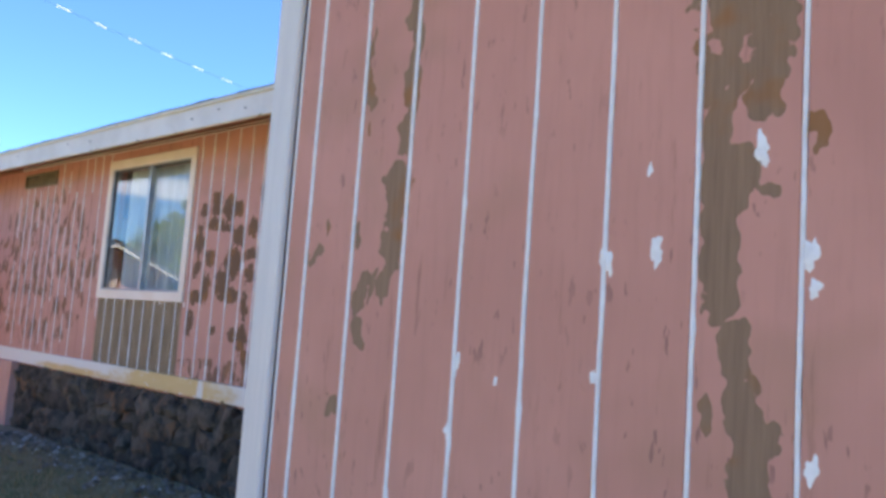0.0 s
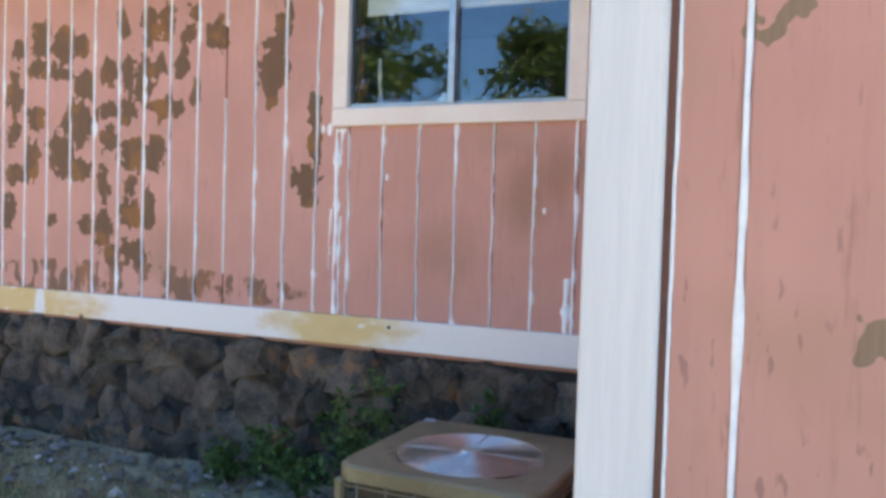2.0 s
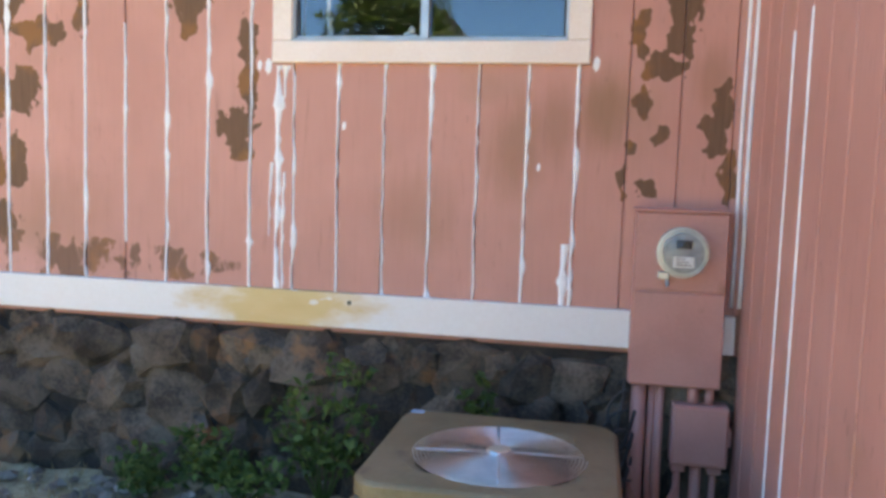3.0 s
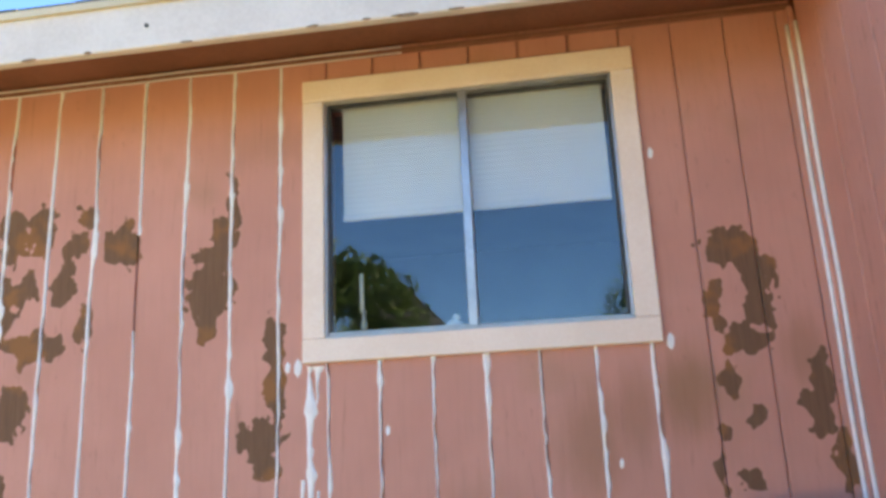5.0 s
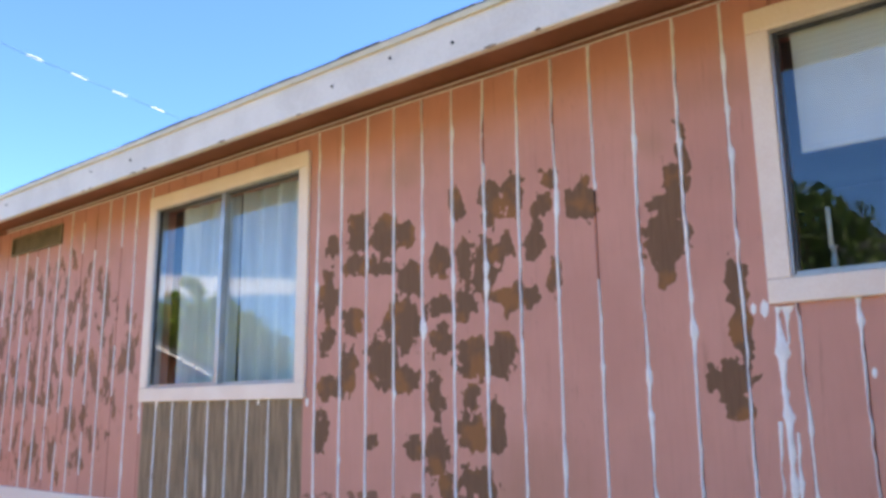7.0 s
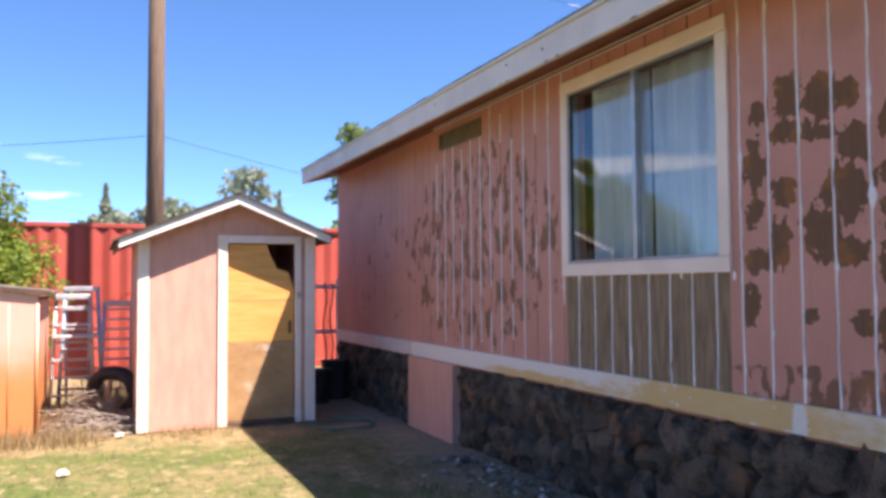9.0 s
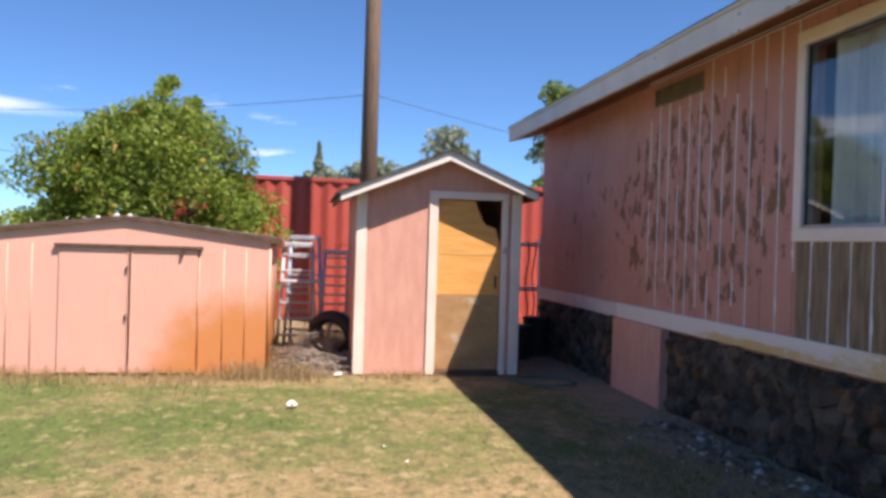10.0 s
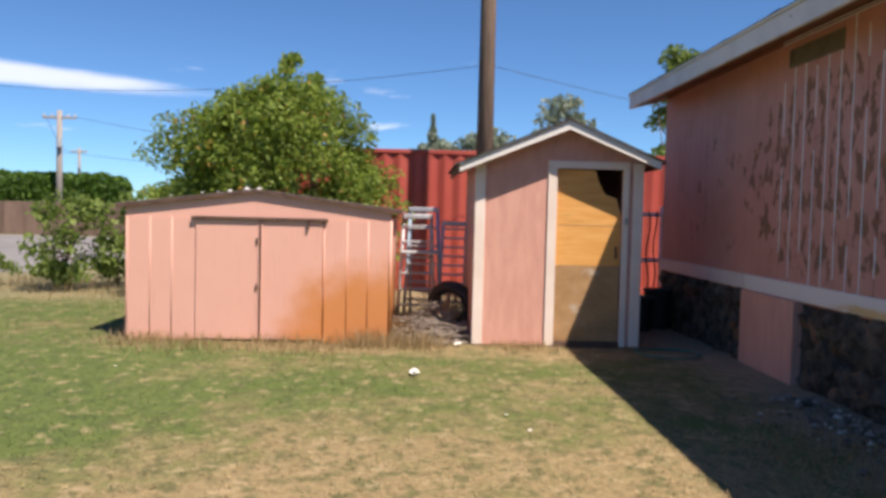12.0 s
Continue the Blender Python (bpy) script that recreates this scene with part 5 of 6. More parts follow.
hang("overhead_wire", (-14.72, -2.3, 3.98), (-20, -14.0, 4.2), 0.30, 0.005, M_CABLE, "thin dark overhead wire from the utility pole")
hang("overhead_wire", (-14.72, -2.26, 3.98), (-20, 16.0, 2.3), 0.35, 0.005, M_CABLE, "thin dark overhead wire from the utility pole")
hang("overhead_wire", (-42, -22.3, 5.85), (-75, -35.2, 6.2), 0.5, 0.010, M_CABLE, "thin overhead power line between poles")
hang("overhead_wire", (-42, -20.9, 5.85), (-40, 20.0, 3.5), 1.2, 0.010, M_CABLE, "thin overhead power line between poles")
hang("overhead_wire", (-42, -21.6, 4.1), (-40, 15.0, 2.6), 0.6, 0.010, M_CABLE, "thin overhead power line between poles")


def twisted_cable():
    """A twisted service cable; sun glints are painted as white lengths between sky-blue ones."""
    m, q, b = material("glint_dashed_cable")
    y = q.xyz(q.place())[1]
    turn = q.step(q.math("SINE", q.math("MULTIPLY", y, 8.2)), 0.35, 0.5)
    q.put(b.inputs["Base Color"], q.mix(turn, (0.05, 0.14, 0.32), (0.80, 0.80, 0.80)))
    b.inputs["Roughness"].default_value = 0.85
    b.inputs["Specular IOR Level"].default_value = 0.1
    hang("service_cable", (-14.7, -2.2, 8.20), (-13.6, 24.0, 6.6), 0.75, 0.0065, m, "twisted service cable from the utility pole, sun glints painted as white dashes")


twisted_cable()


# ---- shipping container ----
def build_container():
    t = thing("shipping_container", (-17.2, 0, 0), "red corrugated steel shipping container behind the sheds", "container")
    x, y0, y1, top = -16.0, -6.1, 6.1, 2.62
    bm = bmesh.new()
    pts, y, i = [], y0 + 0.1, 0
    while y < y1 - 0.1:
        for d, w in ((0.0, 0.105), (-0.036, 0.035), (-0.036, 0.105), (0.0, 0.035)):
            pts.append((x + d, y))
            y += w
    lo = [bm.verts.new((px, py, 0.12)) for px, py in pts]
    hi = [bm.verts.new((px, py, top - 0.07)) for px, py in pts]
    for k in range(len(pts) - 1):
        bm.faces.new((lo[k], lo[k + 1], hi[k + 1], hi[k]))
    part("corrugated_side", bm, M_RED, t)
    part("top_rail", B(x - 0.06, x + 0.012, y0, y1, top - 0.075, top, 0.006), M_RED, t)
    part("bottom_rail", B(x - 0.06, x + 0.012, y0, y1, 0.0, 0.13, 0.006), M_RED, t)
    for y in (y0, y1 - 0.15):
        part("corner_post", B(x - 0.15, x + 0.014, y, y + 0.15, 0.0, top, 0.006), M_RED, t)
    part("roof", B(x - 2.4, x - 0.05, y0, y1, top - 0.05, top - 0.02), M_RED, t)
    part("back", B(x - 2.42, x - 2.38, y0, y1, 0, top - 0.03), M_RED, t)
    for y in (y0, y1 - 0.04):
        part("end_wall", B(x - 2.38, x - 0.15, y, y + 0.04, 0, top - 0.05), M_RED, t)


build_container()


# ---- small wooden shed ----
def build_small_shed():
    xf, xb, y0, y1 = -9.935, -11.55, -2.785, -0.930
    apex, slope = (-1.80, 2.492), 0.41
    t = thing("garden_shed", ((xf + xb) / 2, (y0 + y1) / 2, 0), "small pink gabled shed with white trim and a plywood door", "shed")
    d0, d1, dh = -1.890, -1.143, 1.985
    top = lambda y: apex[1] - 0.078 - slope * abs(y - apex[0])
    bm = bmesh.new()
    prism(bm, [(y0, 0), (d0, 0), (d0, top(d0)), (y0, top(y0))], "x", xf - 0.08, xf)
    prism(bm, [(d1, 0), (y1, 0), (y1, top(y1)), (d1, top(d1))], "x", xf - 0.08, xf)
    prism(bm, [(d0, dh), (d1, dh), (d1, top(d1)), (apex[0], top(apex[0])), (d0, top(d0))], "x", xf - 0.08, xf)
    part("front_wall", bm, M_SHEDPINK, t)
    part("side_wall", B(xb, xf - 0.08, y0, y0 + 0.08, 0, top(y0)), M_SHEDPINK, t)
    part("side_wall", B(xb, xf - 0.08, y1 - 0.08, y1, 0, top(y1)), M_SHEDPINK, t)
    bm = prism(bmesh.new(), [(y0, 0), (y1, 0), (y1, top(y1)), (apex[0], top(apex[0])), (y0, top(y0))], "x", xb - 0.08, xb)
    part("back_wall", bm, M_SHEDPINK, t)
    # roof, two slopes with boards and shingles
    ov, fr = 0.20, 0.235
    for s in (-1, 1):
        yo = y0 - ov if s < 0 else y1 + 0.135
        ze = apex[1] - abs(yo - apex[0]) * slope
        ol = [(apex[0], apex[1] - 0.075), (yo, ze - 0.075), (yo, ze - 0.045), (apex[0], apex[1] - 0.045)]
        part("roof_deck", prism(bmesh.new(), ol, "x", xb - 0.25, xf + fr - 0.03), M_SOFFIT, t)
        ol = [(apex[0], apex[1] - 0.012), (yo + s * 0.05, ze - 0.044), (yo + s * 0.05, ze - 0.022), (apex[0], apex[1] + 0.010)]
        part("shingles", prism(bmesh.new(), ol, "x", xb - 0.27, xf + fr + 0.025), M_SHINGLE, t)
        ol = [(apex[0], apex[1] - 0.108), (yo, ze - 0.108), (yo, ze - 0.014), (apex[0], apex[1] - 0.014)]
        part("rake_board", prism(bmesh.new(), ol, "x", xf + fr - 0.025, xf + fr), M_BRIGHT, t, "white rake board")
        part("eave_board", B(xb - 0.25, xf + fr - 0.026, yo - 0.012, yo + 0.012, ze - 0.10, ze - 0.026), M_BROWN, t, "dark eave board")
    # trims: white boards, their sunlit warmth put into a cream paint
    part("corner_board", B(xf, xf + 0.02, y0 - 0.01, y0 + 0.105, 0, top(y0 + 0.1) - 0.05, 0.004), M_CREAM, t, "white corner board, sunlit cream put into its paint")
    part("corner_board", B(xf, xf + 0.02, y1 - 0.105, y1 + 0.01, 0, top(y1 - 0.1) - 0.05, 0.004), M_CREAM, t, "white corner board, sunlit cream put into its paint")
    part("door_casing", B(xf, xf + 0.022, d0 - 0.098, d0 + 0.005, 0, dh + 0.075, 0.004), M_CREAM, t, "white door casing, sunlit cream put into its paint")
    part("door_casing", B(xf, xf + 0.022, d1 - 0.005, d1 + 0.066, 0, dh + 0.075, 0.004), M_CREAM, t, "white door casing, sunlit cream put into its paint")
    part("door_casing", B(xf, xf + 0.020, d0 + 0.006, d1 - 0.006, dh - 0.01, dh + 0.075, 0.004), M_CREAM, t, "white door casing, sunlit cream put into its paint")
    door = part("door", prism(bmesh.new(), [(d0 + 0.012, 0.90), (d1 - 0.012, 0.90), (d1 - 0.012, 1.48), (d1 - 0.07, 1.66), (d1 - 0.19, 1.70), (d1 - 0.27, 1.84), (d1 - 0.31, dh - 0.02), (d0 + 0.012, dh - 0.02)], "x", xf - 0.055, xf - 0.035),
                M_PLY, t, "golden plywood upper sheet with a broken corner")
    part("lower_sheet", B(xf - 0.052, xf - 0.028, d0 + 0.012, d1 - 0.012, 0.05, 0.895, 0.003), M_PLYLOW, door, "weathered plywood lower sheet")
    part("seam", B(xf - 0.0345, xf - 0.033, d0 + 0.03, d1 - 0.03, 1.345, 1.352), M_PLYLOW, door)
    part("latch", B(xf + 0.022, xf + 0.045, d1 + 0.008, d1 + 0.050, 1.37, 1.44, 0.006), M_STEEL, t, "small pale metal latch")
    part("handle", B(xf - 0.028, xf - 0.012, d1 - 0.07, d1 - 0.045, 0.98, 1.12, 0.004), M_BROWN, door)
    part("threshold", B(xf - 0.08, xf + 0.02, d0, d1, -0.02, 0.045, 0.004), M_BROWN, t)
    part("floor", B(xb, xf - 0.08, y0 + 0.08, y1 - 0.08, -0.02, 0.04), M_BROWN, t)


build_small_shed()


# ---- metal shed ----
def build_metal_shed():
    xf, xb, y0, y1 = -9.87, -12.0, -6.585, -3.705
    pk, pz, ez, er = -5.17, 1.622, 1.40, 1.452
    t = thing("metal_shed", ((xf + xb) / 2, (y0 + y1) / 2, 0), "salmon pink sheet-metal shed with sliding doors and an orange sprayed area", "shed")
    cuts = (y0, -6.335, -6.10, -5.83)
    cuts2 = (-4.45, -4.20, -3.97, y1)

    def panel(a, b, z1, rib=True):
        bm = B(xf - 0.02, xf, a, b, 0.0, z1)
        if rib:
            tube(bm, [(xf - 0.001, a + 0.012, 0.0), (xf - 0.001, a + 0.012, z1)], 0.0065, sides=8)
        return bm

    for row in (cuts, cuts2):
        for a, b in zip(row, row[1:]):
            part("wall_panel", panel(a, b, ez - 0.06), M_TINPINK, t)
    part("corner_rib", tube(bmesh.new(), [(xf, y1 - 0.005, 0), (xf, y1 - 0.005, ez - 0.05)], 0.016, sides=8), M_TINPINK, t)
    for a, b, off in ((-5.83, -5.135, 0.016), (-5.125, -4.45, 0.016)):
        bm = B(xf - 0.012 + off, xf + off, a + 0.004, b - 0.004, 0.02, ez - 0.075, 0.003)
        door = part("sliding_door", bm, M_TINPINK, t)
        edge = b if a < -5.5 else a
        for z in (0.60, 1.10):
            if a < -5.5:
                part("door_handle", B(xf + off, xf + off + 0.025, edge - 0.040, edge - 0.016, z - 0.03, z + 0.03, 0.006), M_BROWN, door, "dark rusty door handle")
        part("door_edge", B(xf + off, xf + off + 0.008, edge - 0.018, edge + 0.018, 0.03, ez - 0.085, 0.003), M_TINPINK, door)
    bm = bmesh.new()
    prism(bm, [(y0, ez - 0.06), (y1, ez - 0.06), (y1, er - 0.010), (pk, pz), (y0, er - 0.010)], "x", xf - 0.03, xf - 0.004)
    part("gable_panel", bm, M_TINPINK, t)
    part("door_track", B(xf + 0.004, xf + 0.045, -5.87, -4.40, ez - 0.080, ez - 0.045, 0.004), M_BROWN, t, "brown door track")
    part("track_bracket", B(xf + 0.01, xf + 0.05, -4.62, -4.60, ez - 0.16, ez - 0.05), M_BROWN, t)
    for y in (y0, y1 - 0.02):
        part("side_wall", B(xb, xf - 0.02, y, y + 0.02, 0, ez - 0.02), M_TINPINK, t)
    part("back_wall", B(xb - 0.02, xb, y0, y1, 0, ez), M_TINPINK, t)
    for s, yo in ((-1, y0 - 0.105), (1, y1 + 0.115)):
        bm = bmesh.new()
        n = 24
        for i in range(n):
            a = xb - 0.12 + (xf + 0.022 - xb + 0.12) * i / n
            b = xb - 0.12 + (xf + 0.022 - xb + 0.12) * (i + 1) / n
            lift = 0.012 if i % 2 else 0.0
            ol = [(pk, pz + 0.012 + lift), (yo, er - 0.006 + lift), (yo, er + 0.010 + lift), (pk, pz + 0.028 + lift)]
            prism(bm, ol, "x", a, b)
        part("roof_sheet", bm, M_TINROOF, t, "weathered corrugated roof sheet")
        ol = [(pk, pz - 0.002), (yo, er - 0.034), (yo, er + 0.014), (pk, pz + 0.034)]
        part("roof_rim", prism(bmesh.new(), ol, "x", xf + 0.022, xf + 0.040), M_BROWN, t, "brown roof rim")


build_metal_shed()
# White lumps added in place of the pale flecks along the tin roof.
for i, (y, x) in enumerate(((-5.52, -10.1), (-5.38, -10.3), (-5.22, -10.15), (-5.30, -10.0), (-6.1, -9.85), (-5.75, -9.82), (-5.6, -9.9))):
    bm = bmesh.new()
    bmesh.ops.create_icosphere(bm, subdivisions=2, radius=0.03)
    for v in bm.verts:
        v.co *= 0.75 + 0.6 * noise.noise(v.co * 14 + Vector((i * 3.0, 0, 0)))
    z = 1.675 - abs(y + 5.17) * 0.113
    big = 1.0 if i < 4 else 0.45
    bmesh.ops.transform(bm, matrix=pose(x, y, z) @ Matrix.Diagonal((big, 1.2 * big, 0.7 * big, 1)), verts=bm.verts)
    solo("paper_scrap", bm, M_SCRAP, "small white lump standing in for a pale fleck on the metal shed roof", "scrap", "", "scraps on the shed roof")


# ---- clutter between and beside the sheds ----
def build_ladder(m, width, height, step, rail, label, top_cap=True):
    t = thing("step_ladder", (0, 0, 0), label, "ladder")
    for s in (-1, 1):
        part("rail", tube(bmesh.new(), [(0, s * width / 2, 0), (0, s * width * 0.36, height)], 0.022, sides=6), rail, t)
    z = 0.28
    while z < height - 0.05:
        w = width / 2 - (width * 0.14) * z / height
        part("step", B(-0.035, 0.035, -w, w, z - 0.012, z + 0.012, 0.003), M_LADDER, t)
        z += step
    if top_cap:
        part("cap", B(-0.06, 0.06, -width * 0.40, width * 0.40, height - 0.03, height + 0.03, 0.008), M_LADDER, t)
    for s in (-1, 1):
        part("rear_leg", tube(bmesh.new(), [(-0.42, s * width * 0.45, 0), (-0.03, s * width * 0.36, height - 0.04)], 0.018, sides=6), rail, t)
    t.matrix_basis = m
    return t


grey = build_ladder(pose(-11.2, -3.42, 0, 0, 0, 6), 0.48, 1.40, 0.2, M_LADDER, "grey aluminium step ladder standing between the sheds")
part("bucket_shelf", B(-11.36, -11.06, -3.62, -3.14, 0.93, 0.965, 0.008), M_LADDER, grey)
build_ladder(pose(-11.8, -3.34, 0, 0, 0, -8), 0.50, 1.49, 0.24, M_BLUE, "blue fibreglass step ladder standing between the sheds")
build_ladder(pose(-11.6, -2.93, 0, 0, 0, 4), 0.42, 1.31, 0.12, M_BLUE, "blue step ladder with pale treads beside the small shed")


def build_brush():
    t = thing("brush_pile", (-10.6, -3.25, 0), "heap of dry grey sticks and prunings on the ground", "brush pile")
    kinds = []
    for k in range(6):
        bend = 0.03 * (k - 2.5)
        kinds.append(mesh_of("stick", tube(bmesh.new(), [(-0.24, 0, 0), (0, bend, 0.01), (0.24, 0.01 * k, 0)], 0.007, 0.003, 5), M_STICK))
    for i in range(290):
        a, r = rng.random() * math.tau, math.sqrt(rng.random())
        z = 0.012 + 0.46 * (1 - r) * rng.random()
        m = pose(-10.5 + 0.66 * r * math.cos(a), -3.24 + 0.48 * r * math.sin(a), z, 0, 12 * rng.normal() * (z > 0.05), 360 * rng.random())
        piece("stick", kinds[i % 6], t, m @ Matrix.Diagonal((0.6 + 0.8 * rng.random(), 1, 1, 1)))


build_brush()
# a black ring standing in for a dark arch of shade, and a raw stake
tyre = thing("shade_arch", (-11.0, -3.0, 0), "black ring standing in for a dark arch of shade by the shed", "tyre")
bm = bmesh.new()
R, r = 0.24, 0.075
rings = []
for i in range(28):
    a = i * math.tau / 28
    rings.append([bm.verts.new(((r * 1.3) * math.sin(b), (R + r * math.cos(b)) * math.cos(a), (R + r * math.cos(b)) * math.sin(a))) for b in np.linspace(0, math.tau, 11)[:-1]])
for i in range(28):
    for k in range(10):
        bm.faces.new((rings[i][k], rings[i][(k + 1) % 10], rings[(i + 1) % 28][(k + 1) % 10], rings[(i + 1) % 28][k])).smooth = True
bmesh.ops.recalc_face_normals(bm, faces=bm.faces)
bmesh.ops.transform(bm, matrix=pose(-10.95, -2.98, 0.31, 0, 12, -25), verts=bm.verts)
part("tread", bm, M_DARK, tyre)
solo("wooden_stake", tube(bmesh.new(), [(-10.72, -3.10, 0.0), (-10.85, -3.02, 0.46)], 0.035, 0.03, 6), M_TANWOOD, "short raw tan wooden stake leaning on the brush", "stake")


def dry_tuft(center, n, h, spread, label):
    c = np.asarray(center)
    base = c + rng.normal(size=(n, 3)) * (spread, spread, 0)
    base[:, 2] = 0.0
    lean = rng.normal(size=(n, 2)) * 0.35
    hh = h * (0.5 + 0.7 * rng.random(n))
    side = rng.normal(size=(n, 2))
    side /= np.linalg.norm(side, axis=1)[:, None]
    v = np.empty((n, 3, 3))
    v[:, 0] = base
    v[:, 1] = base
    v[:, 0, :2] += side * 0.005
    v[:, 1, :2] -= side * 0.005
    v[:, 2] = base
    v[:, 2, :2] += lean * hh[:, None]
    v[:, 2, 2] = hh
    me = flat_mesh("dry_grass", v.reshape(-1, 3).tolist(), np.arange(n * 3).reshape(n, 3).tolist(), M_STRAW)
    tagged(new("dry_grass", me), label, "grass", "", "stuff")


for c, n, h, s in (((-10.4, -3.62, 0), 260, 0.28, 0.14), ((-10.9, -3.15, 0), 260, 0.42, 0.2), ((-11.7, -2.9, 0), 300, 0.6, 0.25), ((-9.72, -4.6, 0), 700, 0.13, 0.36),
                   ((-9.72, -5.8, 0), 600, 0.12, 0.36), ((-9.74, -2.3, 0), 400, 0.08, 0.22), ((-9.8, -3.4, 0), 500, 0.16, 0.17), ((-9.7, -6.4, 0), 300, 0.13, 0.2), ((-9.72, -3.9, 0), 400, 0.2, 0.14), ((-15.3, -10, 0), 900, 0.22, 0.9), ((-14.6, -8.0, 0), 700, 0.22, 0.8)):
    dry_tuft(c, n, h, s, "dry straw-coloured grass tufts by the sheds")

for c, n, h, s in (((-2.7, -0.75, 0), 900, 0.06, 0.35), ((-3.6, -0.85, 0), 1000, 0.06, 0.4), ((-4.6, -0.9, 0), 1000, 0.06, 0.45), ((-5.8, -0.75, 0), 900, 0.06, 0.4)):
    dry_tuft(c, n, h, s, "short dry grass tufts along the stone foundation")

# things stacked beside the small shed: white rails, black hoses, dark bins
rack = thing("pipe_rack", (-12.4, -0.35, 0), "white metal pipe rack hung with black hoses beside the shed", "rack")
for y in (-0.45, 0.09):
    part("upright", tube(bmesh.new(), [(-12.5, y, 0), (-12.5, y, 1.62)], 0.022, sides=8), M_SCRAP, rack)
for z in (0.842, 1.50):
    part("rail", B(-12.52, -12.47, -0.49, 0.13, z - 0.03, z + 0.03, 0.008), M_SCRAP, rack)
for k, y in enumerate((-0.12, -0.02)):
    pts = [(-12.42 + 0.02 * math.sin(i), y + 0.02 * math.sin(i * 1.1 + k), 1.55 - 0.14 * i) for i in range(10)]
    part("hose", tube(bmesh.new(), pts, 0.013, sides=6), M_DARK, rack, "black rubber hose")
for k, (y, x, h, r) in enumerate(((-0.52, -11.3, 0.42, 0.17), (-0.20, -11.6, 0.50, 0.19))):
    t = thing("bucket", (x, y, 0), "dark plastic bucket in the shade beside the shed", "bucket", "buckets beside the shed")
    bm = bmesh.new()
    bmesh.ops.create_cone(bm, cap_ends=True, segments=20, radius1=r * 0.82, radius2=r, depth=h, matrix=pose(x, y, h / 2))
    part("body", bm, M_DARK, t)
    part("rim", tube(bmesh.new(), [(x + r * math.cos(a), y + r * math.sin(a), h) for a in np.linspace(0, math.tau, 25)], 0.012, sides=6, cap=False), M_DARK, t)
bm = bmesh.new()
pts = []
for i in range(60):
    a = i * 0.22
    rr = 0.34 + 0.03 * math.sin(i * 0.7)
    pts.append((-9.45 + rr * math.cos(a) * 0.8, -0.72 + rr * math.sin(a), 0.018 + 0.004 * math.sin(a * 0.5)))
solo("garden_hose", tube(bm, pts, 0.010, sides=6), M_HOSE, "green garden hose coiled on the ground by the shed", "hose")

for i, (x, y, r) in enumerate(((-8.232, -3.423, 0.058), (-8.34, -6.11, 0.013), (-6.82, -2.75, 0.013), (-6.41, -2.635, 0.015), (-8.39, -7.56, 0.05), (-9.8, -2.95, 0.05))):
    bm = bmesh.new()
    bmesh.ops.create_icosphere(bm, subdivisions=2, radius=r)
    for v in bm.verts:
        v.co *= 0.8 + 0.6 * noise.noise(v.co * 20 + Vector((i * 5.0, 1, 0)))
    bmesh.ops.transform(bm, matrix=pose(x, y, r * 0.42, 0, 0, 30 * i) @ Matrix.Diagonal((1.3, 0.9, 0.45, 1)), verts=bm.verts)
    solo("litter_scrap", bm, M_SCRAP, "crumpled white scrap of litter lying on the lawn", "litter", "", "litter on the lawn")


# ---- weeds by the foundation ----
def build_weed(c, h, r, n, label):
    t = thing("weed", c, label, "weed", "weeds along the foundation")
    stems = []
    for i in range(7):
        a = rng.random() * math.tau
        tip = (c[0] + r * math.cos(a) * rng.random(), c[1] - 0.5 * r * abs(math.sin(a)) * rng.random(), h * (0.6 + 0.4 * rng.random()))
        stems.append(tip)
        part("stem", tube(bmesh.new(), [c, (np.array(c) * 0.4 + np.array(tip) * 0.6).tolist(), tip], 0.006, 0.002, 5), M_WEED, t)
    pts = crown_points([(np.array(c) * (1 - u) + np.array(s) * u) for s in stems for u in (0.5, 0.75, 1.0)], n, r * 0.35)
    pts[:, 2] = np.maximum(pts[:, 2], 0.02)
    part_mesh("leaves", leaf_mesh("leaves", pts, 0.045 * (0.6 + 0.8 * rng.random(len(pts))), M_WEED), t)


build_weed((-1.62, -0.18, 0), 0.62, 0.24, 22, "leafy green weed growing up against the stones")
build_weed((-1.95, -0.22, 0), 0.30, 0.28, 22, "leafy green weed growing up against the stones")
build_weed((-2.4, -0.2, 0), 0.22, 0.26, 18, "low green weed along the stones")
build_weed((-0.98, -0.12, 0), 0.66, 0.12, 10, "thin green weed behind the air conditioner")


# ---- foundation of lava stones ----
foundation = solo("foundation", B(WALL_END + 0.02, -0.02, 0.02, 0.30, -0.15, 0.74), M_MORTAR, "dark lava-stone foundation wall", "foundation", "structure")
STONES = []
for k in range(14):
    bm = bmesh.new()
    bmesh.ops.create_icosphere(bm, subdivisions=2, radius=1.0)
    for v in bm.verts:
        p = v.co.copy()
        q = p * (0.80 + 0.42 * noise.noise(p * 1.3 + Vector((k * 7.3, 0, 0))) + 0.22 * noise.noise(p * 3.1 + Vector((0, k * 3.7, 0))))
        for axis in range(3):
            q[axis] = max(-0.72, min(0.72, q[axis]))
        v.co = q
    STONES.append(mesh_of("stone", bm, M_STONE))
row, z = 0, -0.03
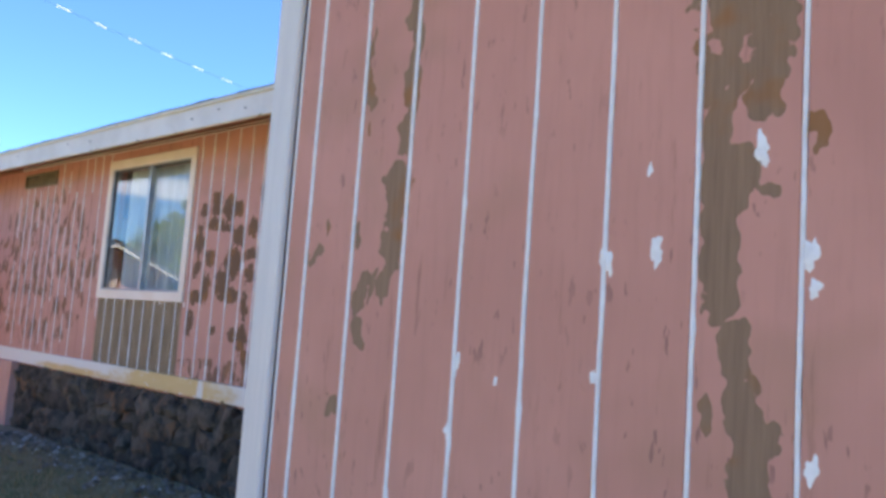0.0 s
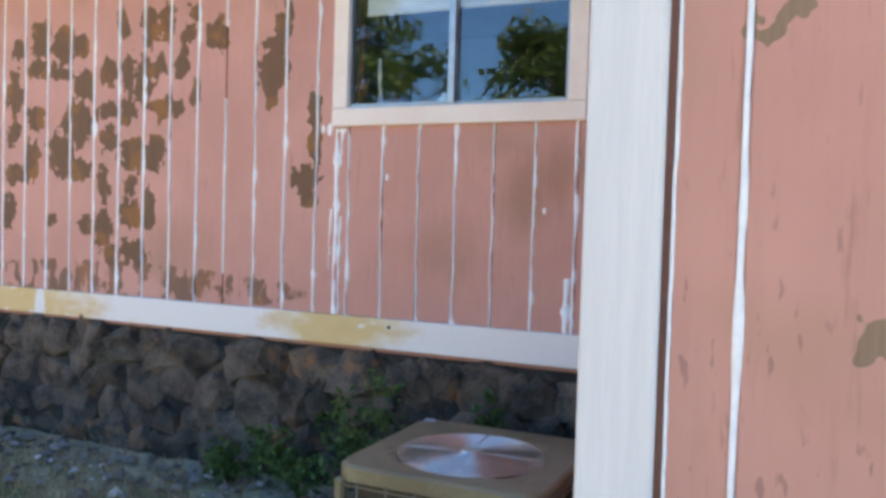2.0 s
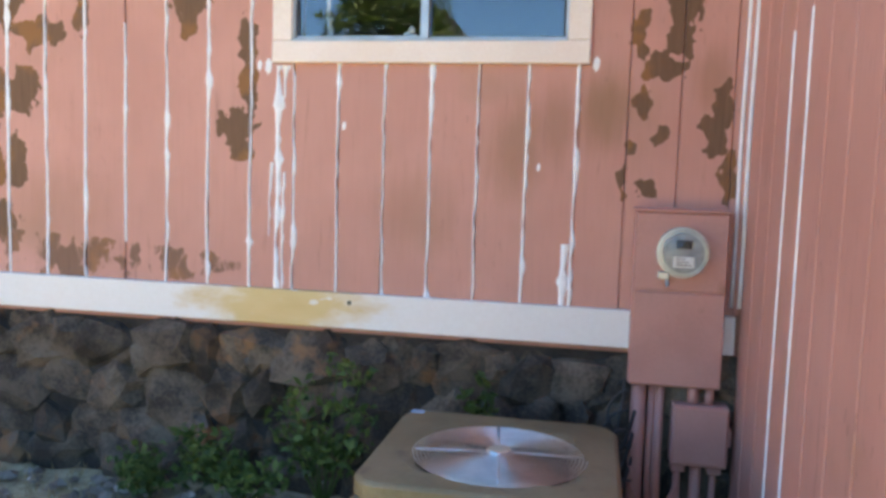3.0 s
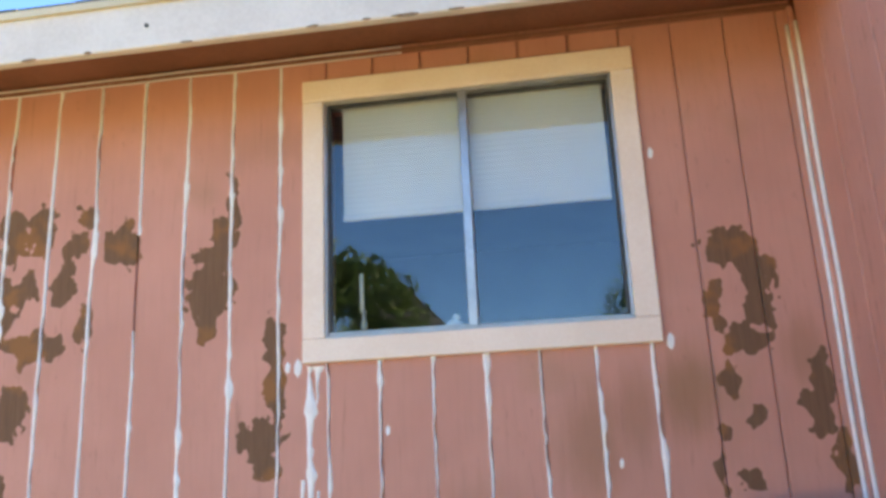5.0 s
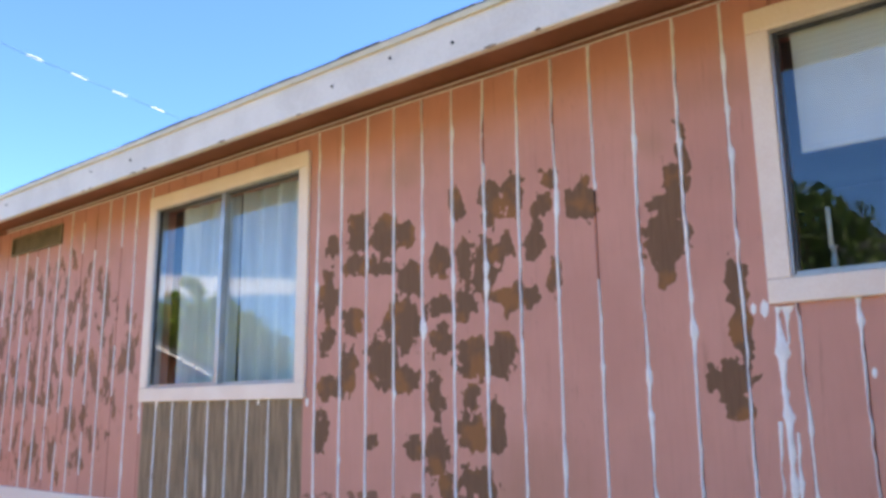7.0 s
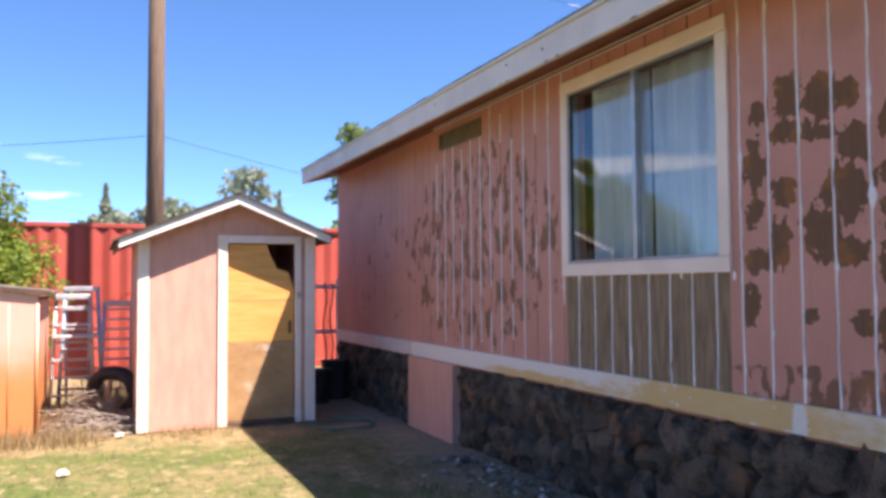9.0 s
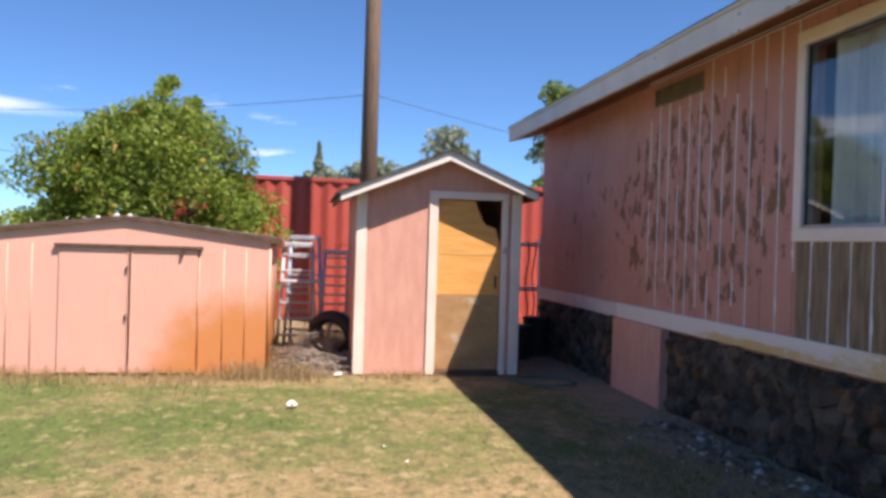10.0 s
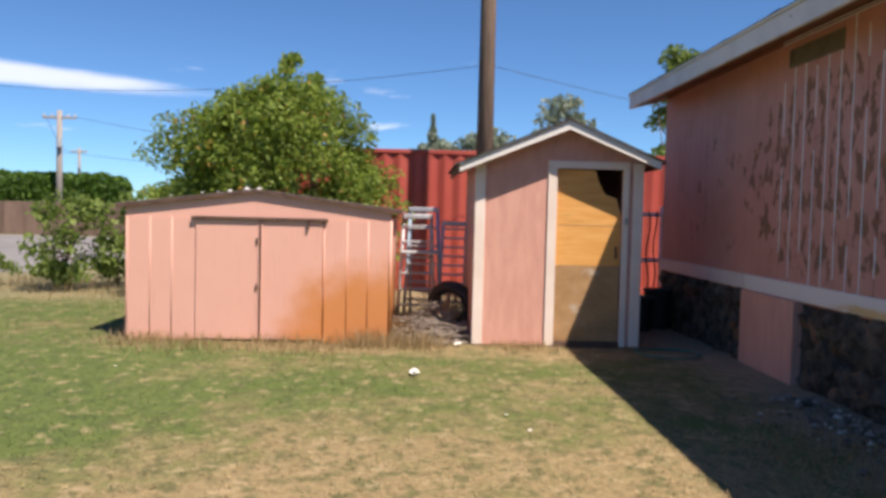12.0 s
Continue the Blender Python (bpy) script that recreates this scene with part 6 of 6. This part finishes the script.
while z < 0.70:
    h = 0.17 + 0.05 * ((row * 37) % 5) / 5
    x = WALL_END + 0.05 + 0.1 * (row % 2)
    while x < -0.06:
        w = 0.15 + 0.20 * rng.random()
        hh = h * (0.85 + 0.35 * rng.random())
        if -9.27 < x + w and x < -8.075:
            x = -8.07
            continue
        m = pose(x + w / 2, 0.045 + 0.03 * rng.random(), min(z + h / 2 + 0.02 * rng.normal(), 0.725 - hh * 0.62), 10 * rng.normal(), 22 * rng.normal(), 8 * rng.normal())
        piece("stone", STONES[int(rng.integers(14))], foundation, m @ Matrix.Diagonal((w * 0.88, 0.10 + 0.065 * rng.random(), hh * 0.87, 1)))
        x += w
    z += h * 0.92
    row += 1

# ---- chips and rubble at the wall's foot, lawn blades ----
n = 2400
cx = -7.5 + rng.random(n) * 7.0
cy = -0.12 - np.abs(rng.normal(size=n)) * 0.30
sz = 0.006 + 0.044 * rng.random(n) ** 5
oct_v = np.array([(1, 0, 0), (0, 1, 0), (-1, 0, 0), (0, -1, 0), (0, 0, 0.6), (0, 0, -0.4)], float)
oct_f = np.array([(0, 1, 4), (1, 2, 4), (2, 3, 4), (3, 0, 4), (1, 0, 5), (2, 1, 5), (3, 2, 5), (0, 3, 5)])
v = oct_v[None] * sz[:, None, None] * (0.6 + 0.8 * rng.random((n, 6, 1)))
v[:, :, 0] += cx[:, None]
v[:, :, 1] += cy[:, None]
v[:, :, 2] += sz[:, None] * 0.3
f = oct_f[None] + (np.arange(n) * 6)[:, None, None]
M_CHIP = island_leaves("paint_chips_and_gravel", (0.14, 0.115, 0.09), (0.42, 0.38, 0.33), (0.74, 0.72, 0.67), 0.89)
tagged(new("gravel", flat_mesh("gravel", v.reshape(-1, 3).tolist(), f.reshape(-1, 3).tolist(), M_CHIP)),
       "pale paint chips and gravel at the foot of the wall", "gravel", "", "stuff")


def lawn_blades(name, n, x0, x1, y0, y1, h, w, mat, label, keep):
    x, y = x0 + (x1 - x0) * rng.random(n), y0 + (y1 - y0) * rng.random(n)
    ok = np.array([keep(a, b) for a, b in zip(x, y)])
    x, y = x[ok], y[ok]
    n = len(x)
    hh = h * (0.4 + 0.9 * rng.random(n))
    a = rng.random(n) * math.tau
    lie = (1.6 + 1.6 * rng.random(n)) * np.where(rng.random(n) < 0.5, -1, 1)
    lean = np.stack((-np.sin(a) * lie, np.cos(a) * lie), 1)
    v = np.zeros((n, 3, 3))
    v[:, 0, 0], v[:, 0, 1] = x + w * np.cos(a), y + w * np.sin(a)
    v[:, 1, 0], v[:, 1, 1] = x - w * np.cos(a), y - w * np.sin(a)
    v[:, 2, 0], v[:, 2, 1], v[:, 2, 2] = x + lean[:, 0] * hh, y + lean[:, 1] * hh, hh
    v[:, :2, 2] = -0.004
    tagged(new(name, flat_mesh(name, v.reshape(-1, 3).tolist(), np.arange(n * 3).reshape(n, 3).tolist(), mat)), label, "grass", "", "stuff")


def green_here(x, y):
    if (y > -3.0 and x < -9.9) or (y < -3.6 and -12.1 < x < -9.8 and y > -6.7):
        return False
    d = 0.5 + 0.5 * noise.noise(Vector((x * 0.55, y * 0.55, 0))) + 0.3 * noise.noise(Vector((x * 2.3, y * 2.3, 4)))
    d += 0.20 if y < -5.5 else 0.0
    if y > -1.5:
        d -= 0.25
    if x > -5.5 and y < -1.8:
        d -= 0.10
    return random.random() < d * 0.95


lawn_blades("lawn_grass", 100000, -13.5, -1.2, -10.5, -0.35, 0.011, 0.0048, M_BLADE, "short green and yellow lawn grass", green_here)
lawn_blades("dry_lawn_grass", 24000, -13.0, -1.2, -9.0, -0.5, 0.011, 0.0048, M_BLADE, "short dry straw-coloured lawn grass", lambda x, y: not (x < -9.8 and -6.7 < y < -0.8) and random.random() < 0.75)
